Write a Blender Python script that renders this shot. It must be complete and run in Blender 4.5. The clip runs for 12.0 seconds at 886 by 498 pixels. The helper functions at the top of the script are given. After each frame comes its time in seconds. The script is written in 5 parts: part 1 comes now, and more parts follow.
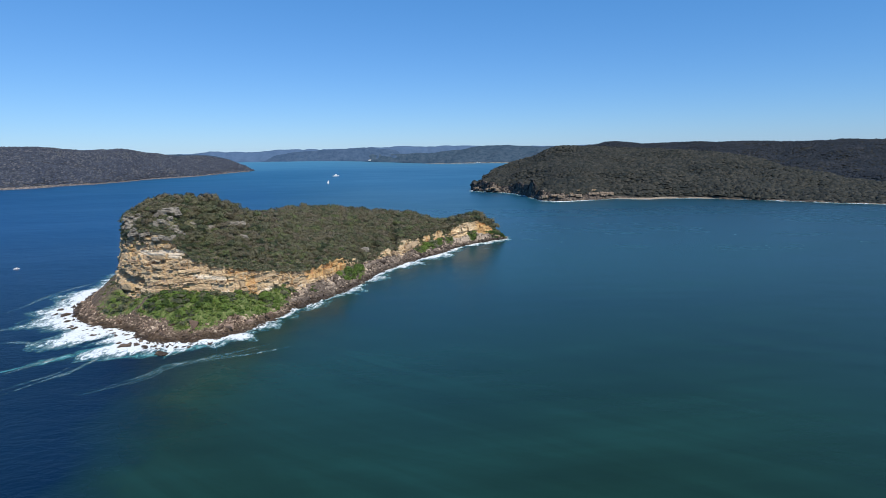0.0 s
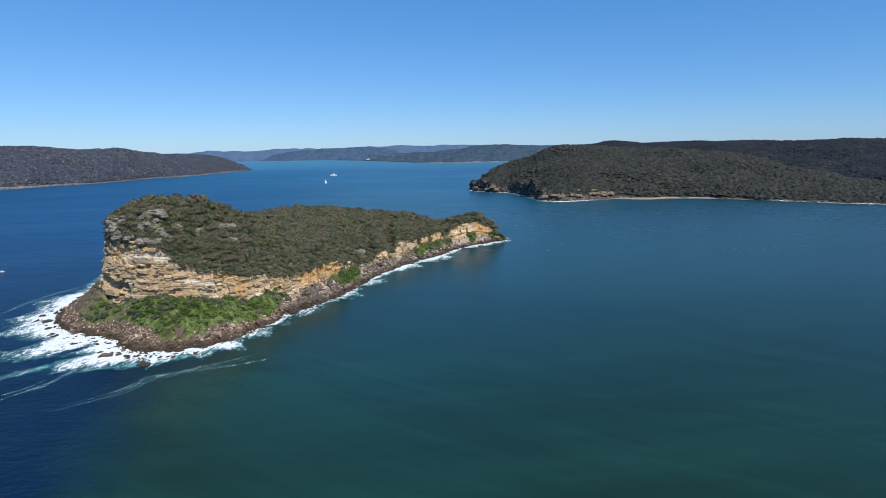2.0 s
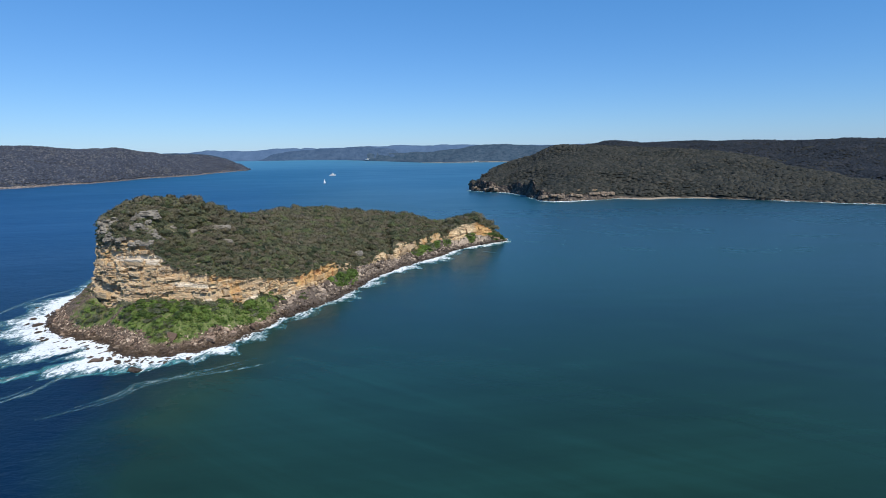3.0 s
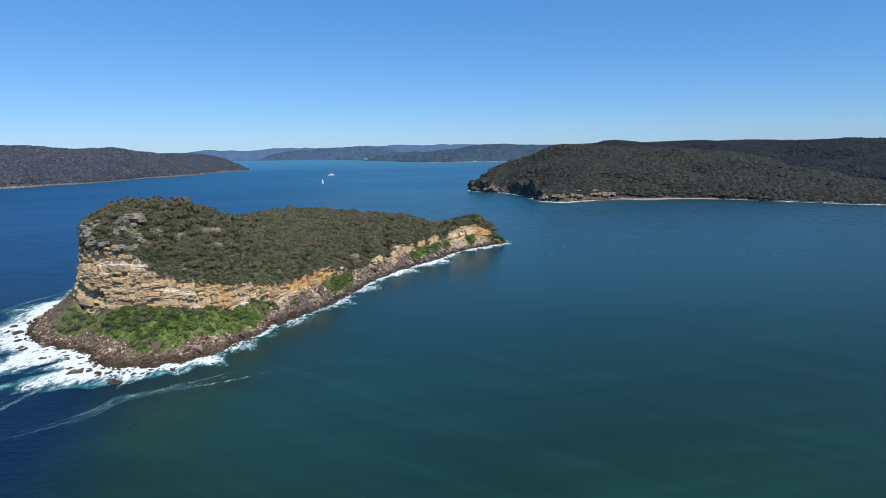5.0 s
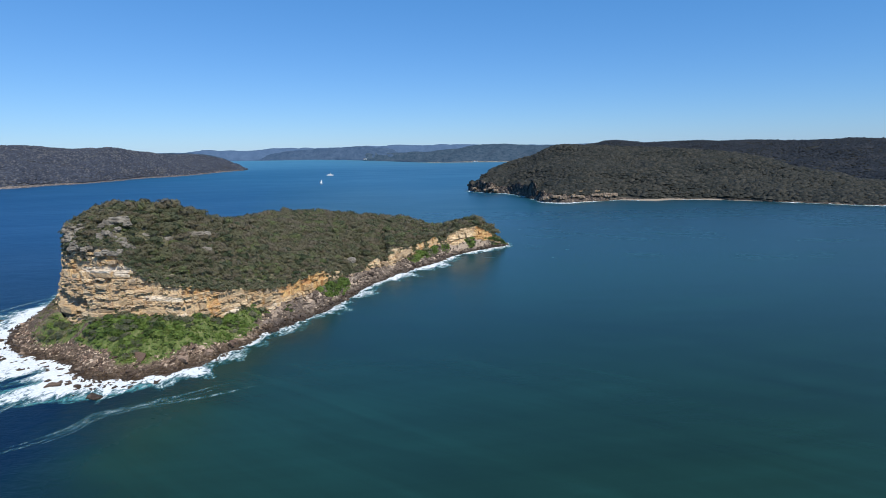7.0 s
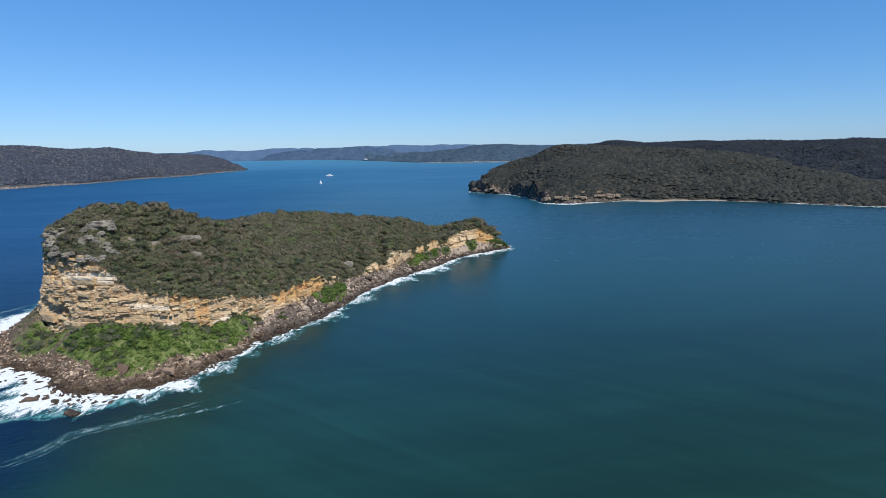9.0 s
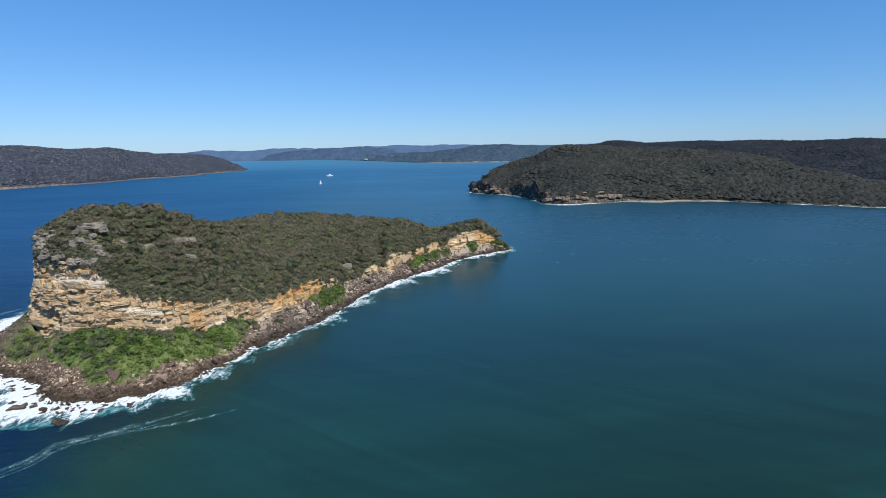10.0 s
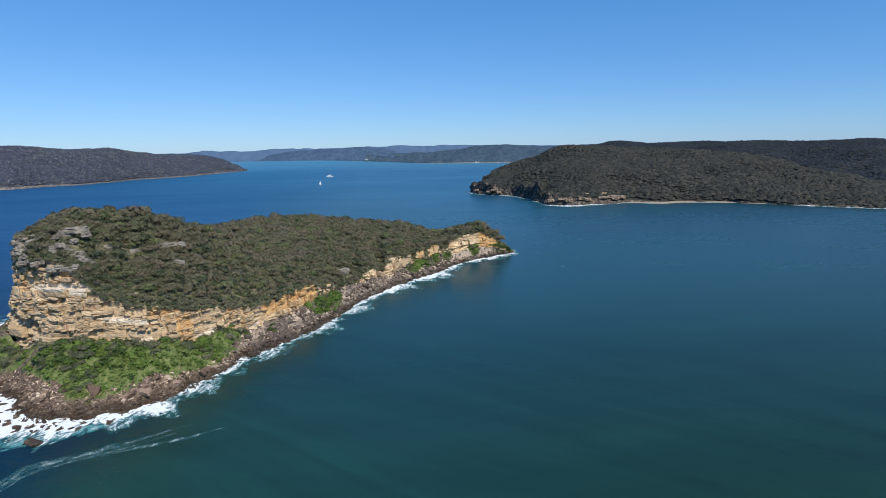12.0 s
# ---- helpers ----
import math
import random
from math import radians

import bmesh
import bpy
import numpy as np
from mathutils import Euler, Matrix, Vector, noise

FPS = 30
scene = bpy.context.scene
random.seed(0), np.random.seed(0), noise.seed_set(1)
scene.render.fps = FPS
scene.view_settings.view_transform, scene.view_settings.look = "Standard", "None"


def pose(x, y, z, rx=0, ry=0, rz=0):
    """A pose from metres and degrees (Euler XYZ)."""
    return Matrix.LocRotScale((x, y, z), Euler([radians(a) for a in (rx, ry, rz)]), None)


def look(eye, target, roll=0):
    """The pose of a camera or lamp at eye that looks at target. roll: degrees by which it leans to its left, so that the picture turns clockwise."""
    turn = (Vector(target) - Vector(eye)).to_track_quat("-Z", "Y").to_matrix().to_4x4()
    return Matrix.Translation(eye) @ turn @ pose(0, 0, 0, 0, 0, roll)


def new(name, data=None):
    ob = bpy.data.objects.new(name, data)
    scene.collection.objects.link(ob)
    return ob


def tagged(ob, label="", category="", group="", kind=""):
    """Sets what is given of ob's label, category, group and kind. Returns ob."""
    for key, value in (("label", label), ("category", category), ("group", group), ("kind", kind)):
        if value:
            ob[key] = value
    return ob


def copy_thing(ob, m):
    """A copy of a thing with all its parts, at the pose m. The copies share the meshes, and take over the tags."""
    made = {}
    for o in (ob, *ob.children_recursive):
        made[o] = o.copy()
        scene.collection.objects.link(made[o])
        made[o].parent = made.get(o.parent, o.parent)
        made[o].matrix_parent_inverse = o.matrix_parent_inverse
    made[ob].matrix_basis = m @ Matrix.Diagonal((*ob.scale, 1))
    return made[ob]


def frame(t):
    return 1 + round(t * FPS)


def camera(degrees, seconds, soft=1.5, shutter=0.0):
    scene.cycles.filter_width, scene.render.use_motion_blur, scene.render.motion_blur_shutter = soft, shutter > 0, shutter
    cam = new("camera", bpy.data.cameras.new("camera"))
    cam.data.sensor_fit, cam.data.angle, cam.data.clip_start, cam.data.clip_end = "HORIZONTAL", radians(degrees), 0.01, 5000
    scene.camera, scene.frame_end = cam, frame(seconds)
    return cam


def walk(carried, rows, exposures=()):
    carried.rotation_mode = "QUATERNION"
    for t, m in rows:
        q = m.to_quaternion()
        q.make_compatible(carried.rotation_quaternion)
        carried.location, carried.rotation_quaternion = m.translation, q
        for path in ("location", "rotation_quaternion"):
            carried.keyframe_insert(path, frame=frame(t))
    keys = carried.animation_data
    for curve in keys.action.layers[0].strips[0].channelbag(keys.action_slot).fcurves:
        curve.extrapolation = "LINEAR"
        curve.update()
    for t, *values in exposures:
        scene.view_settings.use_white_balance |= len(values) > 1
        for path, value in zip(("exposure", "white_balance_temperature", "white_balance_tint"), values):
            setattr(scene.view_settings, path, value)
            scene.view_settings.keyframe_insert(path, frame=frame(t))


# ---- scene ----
cam = camera(75.9, 12.0, 0.68)
PATH = [
    (0, (4.555, 10.215, 107.767), (6.021, 108.719, 90.594), -1.09),
    (1.5, (4.954, 22.595, 107.756), (6.592, 121.077, 90.475), -1.08),
    (3, (5.596, 34.370, 107.824), (7.393, 132.836, 90.473), -1.08),
    (4, (6.067, 42.068, 107.900), (7.948, 140.528, 90.519), -1.07),
    (5, (6.526, 49.745, 107.990), (8.465, 148.200, 90.592), -1.06),
    (6, (6.942, 57.459, 108.087), (8.912, 155.913, 90.682), -1.06),
    (7, (7.294, 65.252, 108.182), (9.268, 163.706, 90.779), -1.05),
    (8, (7.574, 73.142, 108.269), (9.525, 171.598, 90.874), -1.05),
    (9, (7.782, 81.126, 108.338), (9.690, 179.586, 90.959), -1.04),
    (10.5, (7.985, 93.222, 108.391), (9.806, 191.690, 91.049), -1.03),
    (12, (8.132, 105.306, 108.359), (9.873, 203.785, 91.071), -1.03),
]
walk(cam, [(t, look(eye, target, roll)) for t, eye, target, roll in PATH])

# ---- world and sun ----
SUN_AZ, SUN_EL = radians(144), radians(48)      # clockwise from +y, and above the horizon
world = bpy.data.worlds.new("sky")
scene.world = world
world.use_nodes = True
wn = world.node_tree.nodes
sky = wn.new("ShaderNodeTexSky")
sky.sky_type = "NISHITA"
sky.sun_disc = False
sky.sun_elevation, sky.sun_rotation = SUN_EL, SUN_AZ
sky.altitude, sky.air_density, sky.dust_density, sky.ozone_density = 0, 0.9, 0.1, 2.0
wn["Background"].inputs["Strength"].default_value = 0.092
hue = wn.new("ShaderNodeVectorMath")             # a clear, deep blue sky, whitish blue at the horizon
hue.operation = "MULTIPLY_ADD"
hue.inputs[1].default_value, hue.inputs[2].default_value = (0.53, 0.67, 0.89), (0.0, 1.15, 3.10)
floor_at = wn.new("ShaderNodeVectorMath")
floor_at.operation = "MAXIMUM"
world.node_tree.links.new(sky.outputs[0], hue.inputs[0])
world.node_tree.links.new(hue.outputs[0], floor_at.inputs[0])
world.node_tree.links.new(floor_at.outputs[0], wn["Background"].inputs[0])
sun = new("sun", bpy.data.lights.new("sun", "SUN"))
sun.data.energy, sun.data.angle, sun.data.color = 4.8, radians(0.5), (1.0, 0.925, 0.81)
to_sun = Vector((math.sin(SUN_AZ) * math.cos(SUN_EL), math.cos(SUN_AZ) * math.cos(SUN_EL), math.sin(SUN_EL)))
sun.matrix_world = look(to_sun * 900, (0, 0, 0))
scene.view_settings.exposure = 0.0

# ---- small tools ----
rng = np.random.default_rng(7)


def hash01(*ks):
    """A repeatable random number from 0 to 1 for whole numbers (arrays)."""
    h = np.zeros(np.broadcast(*ks).shape) if len(ks) > 1 else np.zeros(np.shape(ks[0]))
    for k, f in zip(ks, (12.9898, 78.233, 37.719, 94.673)):
        h = h + np.asarray(k, float) * f
    v = np.sin(h) * 43758.5453
    return v - np.floor(v)


def vnoise(x, y, seed=0):
    """Smooth value noise in the plane, from -1 to 1."""
    xi, yi = np.floor(x), np.floor(y)
    fx, fy = x - xi, y - yi
    fx, fy = fx * fx * (3 - 2 * fx), fy * fy * (3 - 2 * fy)
    a, b = hash01(xi, yi, seed), hash01(xi + 1, yi, seed)
    c, d = hash01(xi, yi + 1, seed), hash01(xi + 1, yi + 1, seed)
    return 2 * (a + (b - a) * fx + (c - a) * fy + (a - b - c + d) * fx * fy) - 1


def fbm(x, y, octaves=4, seed=0):
    out, amp, total = 0, 1.0, 0.0
    for o in range(octaves):
        out = out + amp * vnoise(x * 2 ** o, y * 2 ** o, seed + o)
        total += amp
        amp *= 0.5
    return out / total


def cells(x, y, seed=0, jitter=0.85):
    """Cracked cells in the plane: a random number for each cell, and the distance to its nearest edge (0 on a crack)."""
    xi, yi = np.floor(x), np.floor(y)
    best, second, who = np.full(x.shape, 9.0), np.full(x.shape, 9.0), np.zeros(x.shape)
    for dx in (-1, 0, 1):
        for dy in (-1, 0, 1):
            cx, cy = xi + dx, yi + dy
            d = np.hypot(cx + 0.5 + jitter * (hash01(cx, cy, seed) - 0.5) - x, cy + 0.5 + jitter * (hash01(cx, cy, seed + 5) - 0.5) - y)
            near = d < best
            second = np.where(near, best, np.minimum(second, d))
            who = np.where(near, hash01(cx, cy, seed + 11), who)
            best = np.where(near, d, best)
    return who, second - best


def sstep(a, b, x):
    t = np.clip((x - a) / (b - a), 0, 1)
    return t * t * (3 - 2 * t)


def spline(points, params, closed=False):
    """Catmull-Rom curve through rows of numbers, at the given station numbers."""
    p = np.asarray(points, float)
    n = len(p)
    i = np.floor(params).astype(int)
    f = (params - i)[:, None]
    pick = (lambda k: p[k % n]) if closed else (lambda k: p[np.clip(k, 0, n - 1)])
    p0, p1, p2, p3 = pick(i - 1), pick(i), pick(i + 1), pick(i + 2)
    return 0.5 * (2 * p1 + (p2 - p0) * f + (2 * p0 - 5 * p1 + 4 * p2 - p3) * f ** 2 + (3 * p1 - p0 - 3 * p2 + p3) * f ** 3)


def make_mesh(name, verts, faces, material, smooth=False, **floats):
    """A mesh from arrays: verts (n, 3), faces (m, 3 or 4), float attributes of the vertices."""
    me = bpy.data.meshes.new(name)
    verts, faces = np.asarray(verts, np.float32), np.asarray(faces, np.int32)
    k = faces.shape[1]
    me.vertices.add(len(verts))
    me.vertices.foreach_set("co", verts.ravel())
    me.loops.add(faces.size)
    me.loops.foreach_set("vertex_index", faces.ravel())
    me.polygons.add(len(faces))
    me.polygons.foreach_set("loop_start", np.arange(0, faces.size, k, dtype=np.int32))
    me.polygons.foreach_set("use_smooth", np.full(len(faces), smooth))
    for key, values in floats.items():
        me.attributes.new(key, "FLOAT", "POINT").data.foreach_set("value", np.asarray(values, np.float32).ravel())
    me.update(calc_edges=True)
    me.validate()
    me.materials.append(material)
    return me


def grid_faces(n, m, closed=False):
    i, j = np.meshgrid(np.arange(n if closed else n - 1), np.arange(m - 1), indexing="ij")
    a = i * m + j
    b = ((i + 1) % n) * m + j
    return np.stack([a, b, b + 1, a + 1], -1).reshape(-1, 4)


def grid_object(name, grid, material, parent=None, closed=False, smooth=False, **floats):
    n, m, _ = grid.shape
    ob = new(name, make_mesh(name, grid.reshape(-1, 3), grid_faces(n, m, closed), material, smooth, **floats))
    ob.parent = parent
    return ob


def part(name, bm, material, parent, label="", smooth=False):
    me = bpy.data.meshes.new(name)
    for f in bm.faces:
        f.smooth = smooth
    bm.to_mesh(me)
    bm.free()
    me.materials.append(material)
    ob = new(name, me)
    ob.parent = parent
    return tagged(ob, label)


def scatter(templates, places, scales, turns, tints, tilt=None):
    """Many copies of small templates in one set of arrays: verts, faces, tint."""
    vs, fs, ts, base = [], [], [], 0
    kinds = rng.integers(0, len(templates), len(places))
    for k, (tv, tf) in enumerate(templates):
        sel = np.where(kinds == k)[0]
        if not len(sel):
            continue
        v = tv[None] * scales[sel][:, None, :]
        if tilt is not None:
            a = tilt[sel][:, None]
            c, s = np.cos(a), np.sin(a)
            v = np.stack([v[..., 0] * c + v[..., 2] * s, v[..., 1], v[..., 2] * c - v[..., 0] * s], -1)
        c, s = np.cos(turns[sel])[:, None], np.sin(turns[sel])[:, None]
        v = np.stack([v[..., 0] * c - v[..., 1] * s, v[..., 0] * s + v[..., 1] * c, v[..., 2]], -1) + places[sel][:, None, :]
        vs.append(v.reshape(-1, 3))
        fs.append((tf[None] + base + (np.arange(len(sel)) * len(tv))[:, None, None]).reshape(-1, 3))
        ts.append(np.repeat(tints[sel], len(tv)))
        base += len(sel) * len(tv)
    return np.concatenate(vs), np.concatenate(fs), np.concatenate(ts)


def on_grid(grid, count, keep=None):
    """Random places on a sheet, evenly by area; keep: a chance for every cell. Returns places and their row and column."""
    a = grid[:-1, :-1]
    area = np.linalg.norm(np.cross((grid[1:, :-1] - a)[..., :3], (grid[:-1, 1:] - a)[..., :3]), axis=-1)
    if keep is not None:
        area = area * keep[:-1, :-1]
    flat = rng.choice(area.size, count, p=area.ravel() / area.sum())
    i, j = np.unravel_index(flat, area.shape)
    f, g = rng.random((2, count, 1))
    p = (grid[i, j] * (1 - f) + grid[i + 1, j] * f) * (1 - g) + (grid[i, j + 1] * (1 - f) + grid[i + 1, j + 1] * f) * g
    return p, i, j


def thin_out(p, gap):
    """Indices of places that keep about that gap from one another."""
    seen, out = set(), []
    for n, (x, y) in enumerate(np.floor(p[:, :2] / gap)):
        if (x, y) not in seen:
            seen.add((x, y))
            out.append(n)
    return np.array(out)


# ---- materials ----
class Nodes:
    """A node material in the making."""

    def __init__(self, name, rough=0.8, spec=0.3):
        self.mat = bpy.data.materials.new(name)
        self.mat.use_nodes = True
        self.tree = self.mat.node_tree
        self.bsdf = self.tree.nodes["Principled BSDF"]
        self.bsdf.inputs["Roughness"].default_value = rough
        self.bsdf.inputs["Specular IOR Level"].default_value = spec

    def add(self, kind, **props):
        n = self.tree.nodes.new(kind)
        for k, v in props.items():
            if k == "operation":
                n.operation = v
            elif k == "data_type":
                n.data_type = v
            elif k == "attribute_name":
                n.attribute_name = v
            elif k == "blend_type":
                n.blend_type = v
            elif k == "feature":
                n.feature = v
        return n

    def link(self, a, b):
        self.tree.links.new(a, b)

    def place(self, scale=(1, 1, 1)):
        n = self.add("ShaderNodeNewGeometry")
        m = self.add("ShaderNodeVectorMath", operation="MULTIPLY")
        self.link(n.outputs["Position"], m.inputs[0])
        m.inputs[1].default_value = scale
        return m.outputs[0]

    def noise(self, size, detail=4.0, stretch=(1, 1, 1), rough=0.55, distort=0.0):
        n = self.add("ShaderNodeTexNoise")
        self.link(self.place(tuple(s / size for s in stretch)), n.inputs["Vector"])
        n.inputs["Scale"].default_value, n.inputs["Detail"].default_value = 1.0, detail
        n.inputs["Roughness"].default_value, n.inputs["Distortion"].default_value = rough, distort
        return n.outputs["Fac"]

    def turned_noise(self, size, angle, stretch, detail=5.0, rough=0.6, distort=0.8):
        """Noise drawn out along a direction of the plane, in degrees from the y axis."""
        turn = self.add("ShaderNodeVectorRotate")
        self.link(self.place(), turn.inputs["Vector"])
        turn.inputs["Angle"].default_value = radians(angle)
        m = self.add("ShaderNodeVectorMath", operation="MULTIPLY")
        self.link(turn.outputs[0], m.inputs[0])
        m.inputs[1].default_value = (1 / size, 1 / (size * stretch), 1 / size)
        n = self.add("ShaderNodeTexNoise")
        self.link(m.outputs[0], n.inputs["Vector"])
        n.inputs["Scale"].default_value, n.inputs["Detail"].default_value = 1.0, detail
        n.inputs["Roughness"].default_value, n.inputs["Distortion"].default_value = rough, distort
        return n.outputs["Fac"]

    def span(self, value, a, b, c=0.0, d=1.0):
        n = self.add("ShaderNodeMapRange")
        self.link(value, n.inputs["Value"])
        for key, v in zip(("From Min", "From Max", "To Min", "To Max"), (a, b, c, d)):
            n.inputs[key].default_value = v
        return n.outputs[0]

    def math(self, op, a, b):
        n = self.add("ShaderNodeMath", operation=op)
        for i, v in enumerate((a, b)):
            if isinstance(v, (int, float)):
                n.inputs[i].default_value = v
            else:
                self.link(v, n.inputs[i])
        return n.outputs[0]

    def mix(self, fac, a, b, blend="MIX"):
        n = self.add("ShaderNodeMix", data_type="RGBA", blend_type=blend)
        for key, v in ((0, fac), (6, a), (7, b)):
            if isinstance(v, (int, float)):
                n.inputs[key].default_value = v
            elif isinstance(v, tuple):
                n.inputs[key].default_value = (*v, 1)
            else:
                self.link(v, n.inputs[key])
        return n.outputs[2]

    def ramp(self, value, stops):
        n = self.add("ShaderNodeValToRGB")
        self.link(value, n.inputs[0])
        els = n.color_ramp.elements
        while len(els) < len(stops):
            els.new(0.5)
        for e, (at, col) in zip(els, stops):
            e.position, e.color = at, (*col, 1)
        return n.outputs[0]

    def attr(self, name):
        return self.add("ShaderNodeAttribute", attribute_name=name).outputs["Fac"]

    def colour(self, out):
        self.link(out, self.bsdf.inputs["Base Color"])

    def bump(self, height, distance, strength=1.0):
        n = self.add("ShaderNodeBump")
        n.inputs["Distance"].default_value, n.inputs["Strength"].default_value = distance, strength
        self.link(height, n.inputs["Height"])
        self.link(n.outputs[0], self.bsdf.inputs["Normal"])
        return n


def leaf_material(name, stops, spread=0.5, thin=0.35, grain=0.42, deep=0.6, cut=0.0):
    """Foliage: the tint of a tree (by attribute and by object) chooses among a few greens and browns; light passes the leaves."""
    k = Nodes(name, 0.7, 0.2)
    info = k.add("ShaderNodeObjectInfo")
    t = k.math("FRACT", k.math("ADD", k.attr("tint"), info.outputs["Random"]), 0.0)
    t = k.math("ADD", k.math("MULTIPLY", t, 1 - spread * 0.5), k.span(k.noise(0.9, 3), 0.3, 0.7, 0, spread * 0.5))
    fine = k.span(k.noise(grain, 3, rough=0.7), 0.32, 0.68, deep, 1.9 - deep)
    shade = k.add("ShaderNodeCombineXYZ")
    for n in range(3):
        k.link(fine, shade.inputs[n])
    col = k.mix(1.0, k.ramp(t, stops), shade.outputs[0], "MULTIPLY")
    k.colour(col)
    glow = k.add("ShaderNodeBsdfTranslucent")
    k.link(col, glow.inputs[0])
    both = k.add("ShaderNodeMixShader")
    both.inputs[0].default_value = thin
    k.link(k.bsdf.outputs[0], both.inputs[1])
    k.link(glow.outputs[0], both.inputs[2])
    if not cut:
        k.link(both.outputs[0], k.tree.nodes["Material Output"].inputs["Surface"])
        return k.mat
    # each spray is broken into small leaves of about that size
    holes = k.math("GREATER_THAN", k.noise(cut, 2, rough=0.6), 0.43)
    open_air = k.add("ShaderNodeBsdfTransparent")
    leafy = k.add("ShaderNodeMixShader")
    k.link(holes, leafy.inputs[0])
    k.link(open_air.outputs[0], leafy.inputs[1])
    k.link(both.outputs[0], leafy.inputs[2])
    k.link(leafy.outputs[0], k.tree.nodes["Material Output"].inputs["Surface"])
    return k.mat


def sandstone(name):
    """Layered sandstone: cream, buff and brown blocks, rust and bleached patches, grey weathered skin, dark streaks."""
    k = Nodes(name, 0.92, 0.15)
    tone = k.ramp(k.attr("tint"), [(0.0, (0.19, 0.145, 0.105)), (0.18, (0.38, 0.29, 0.19)), (0.36, (0.50, 0.395, 0.265)), (0.52, (0.60, 0.485, 0.325)), (0.66, (0.37, 0.325, 0.27)), (0.80, (0.56, 0.41, 0.225)), (0.9, (0.38, 0.255, 0.18)), (1.0, (0.70, 0.61, 0.46))])
    beds = k.noise(0.8, 6, (0.06, 0.06, 1.0), 0.7, 0.35)
    col = k.mix(0.42, tone, k.ramp(beds, [(0.30, (0.25, 0.175, 0.11)), (0.42, (0.46, 0.35, 0.215)), (0.52, (0.60, 0.475, 0.305)), (0.64, (0.74, 0.64, 0.465)), (0.76, (0.50, 0.395, 0.255))]))
    col = k.mix(k.span(k.noise(3.4, 6, (1, 1, 1.5), 0.68, 0.6), 0.48, 0.60, 0, 0.55), col, (0.27, 0.225, 0.175))
    rust = k.span(k.math("ADD", k.attr("rust"), k.span(k.noise(5, 5, (1, 1, 0.7), 0.65), 0.25, 0.75, -0.45, 0.45)), 0.35, 0.75, 0, 0.85)
    col = k.mix(rust, col, k.mix(k.span(k.noise(3, 5, (1, 1, 0.6), 0.65), 0.38, 0.62), (0.40, 0.205, 0.085), (0.60, 0.43, 0.195)))
    pale = k.span(k.math("ADD", k.attr("pale"), k.span(k.noise(4, 5, (1, 1, 2.0), 0.65), 0.25, 0.75, -0.45, 0.45)), 0.38, 0.7, 0, 0.85)
    col = k.mix(pale, col, k.mix(k.span(k.attr("rust"), 0.12, 0.3), (0.68, 0.625, 0.535), (0.72, 0.60, 0.42)))
    streak = k.span(k.noise(1.3, 5, (1, 1, 0.12), 0.6), 0.57, 0.75, 0, 0.5)
    col = k.mix(streak, col, (0.13, 0.10, 0.075))
    col = k.mix(k.span(k.noise(0.5, 5, (0.6, 0.6, 1.6), 0.7), 0.48, 0.68, 0, 0.6), col, (0.17, 0.12, 0.08))
    col = k.mix(1.0, col, (1.12, 1.06, 0.98), "MULTIPLY")
    k.colour(col)
    k.bump(k.noise(0.6, 6, (0.5, 0.5, 1.8)), 0.45, 1.0)
    return k.mat


def boulder_rock(name, warm, even=False):
    k = Nodes(name, 0.9, 0.25)
    info = k.add("ShaderNodeObjectInfo")
    t = k.math("FRACT", k.math("ADD", k.attr("tint"), info.outputs["Random"]), 0.0)
    if even:
        t = k.span(info.outputs["Random"], 0, 1, 0.38, 0.72)
    if warm:
        stops = [(0.0, (0.034, 0.023, 0.018)), (0.4, (0.135, 0.090, 0.066)), (0.72, (0.34, 0.245, 0.182)), (1.0, (0.70, 0.56, 0.42))]
    else:
        stops = [(0.0, (0.040, 0.031, 0.026)), (0.45, (0.140, 0.113, 0.094)), (0.8, (0.30, 0.245, 0.195)), (1.0, (0.58, 0.47, 0.36))]
    col = k.ramp(t, stops)
    col = k.mix(k.span(k.noise(1.6, 5), 0.45, 0.7, 0, 0.35), col, (0.07, 0.053, 0.042))
    col = k.mix(k.span(k.noise(0.9, 6, (1, 1, 2.5), 0.72), 0.52, 0.68, 0, 0.4), col, (0.46, 0.36, 0.28))
    # the tide's wet, weedy band has a height of its own
    zed = k.add("ShaderNodeSeparateXYZ")
    k.link(k.place(), zed.inputs[0])
    wet = k.span(k.math("ADD", zed.outputs[2], k.span(k.noise(5, 3), 0.2, 0.8, -2.2, 1.8)), 0.8, 4.0, 0.92, 0.0)
    col = k.mix(wet, col, (0.038, 0.027, 0.019))
    k.colour(col)
    k.link(k.span(wet, 0, 1, 0.9, 0.4), k.bsdf.inputs["Roughness"])
    k.bump(k.noise(0.8, 5), 0.3, 0.7)
    return k.mat


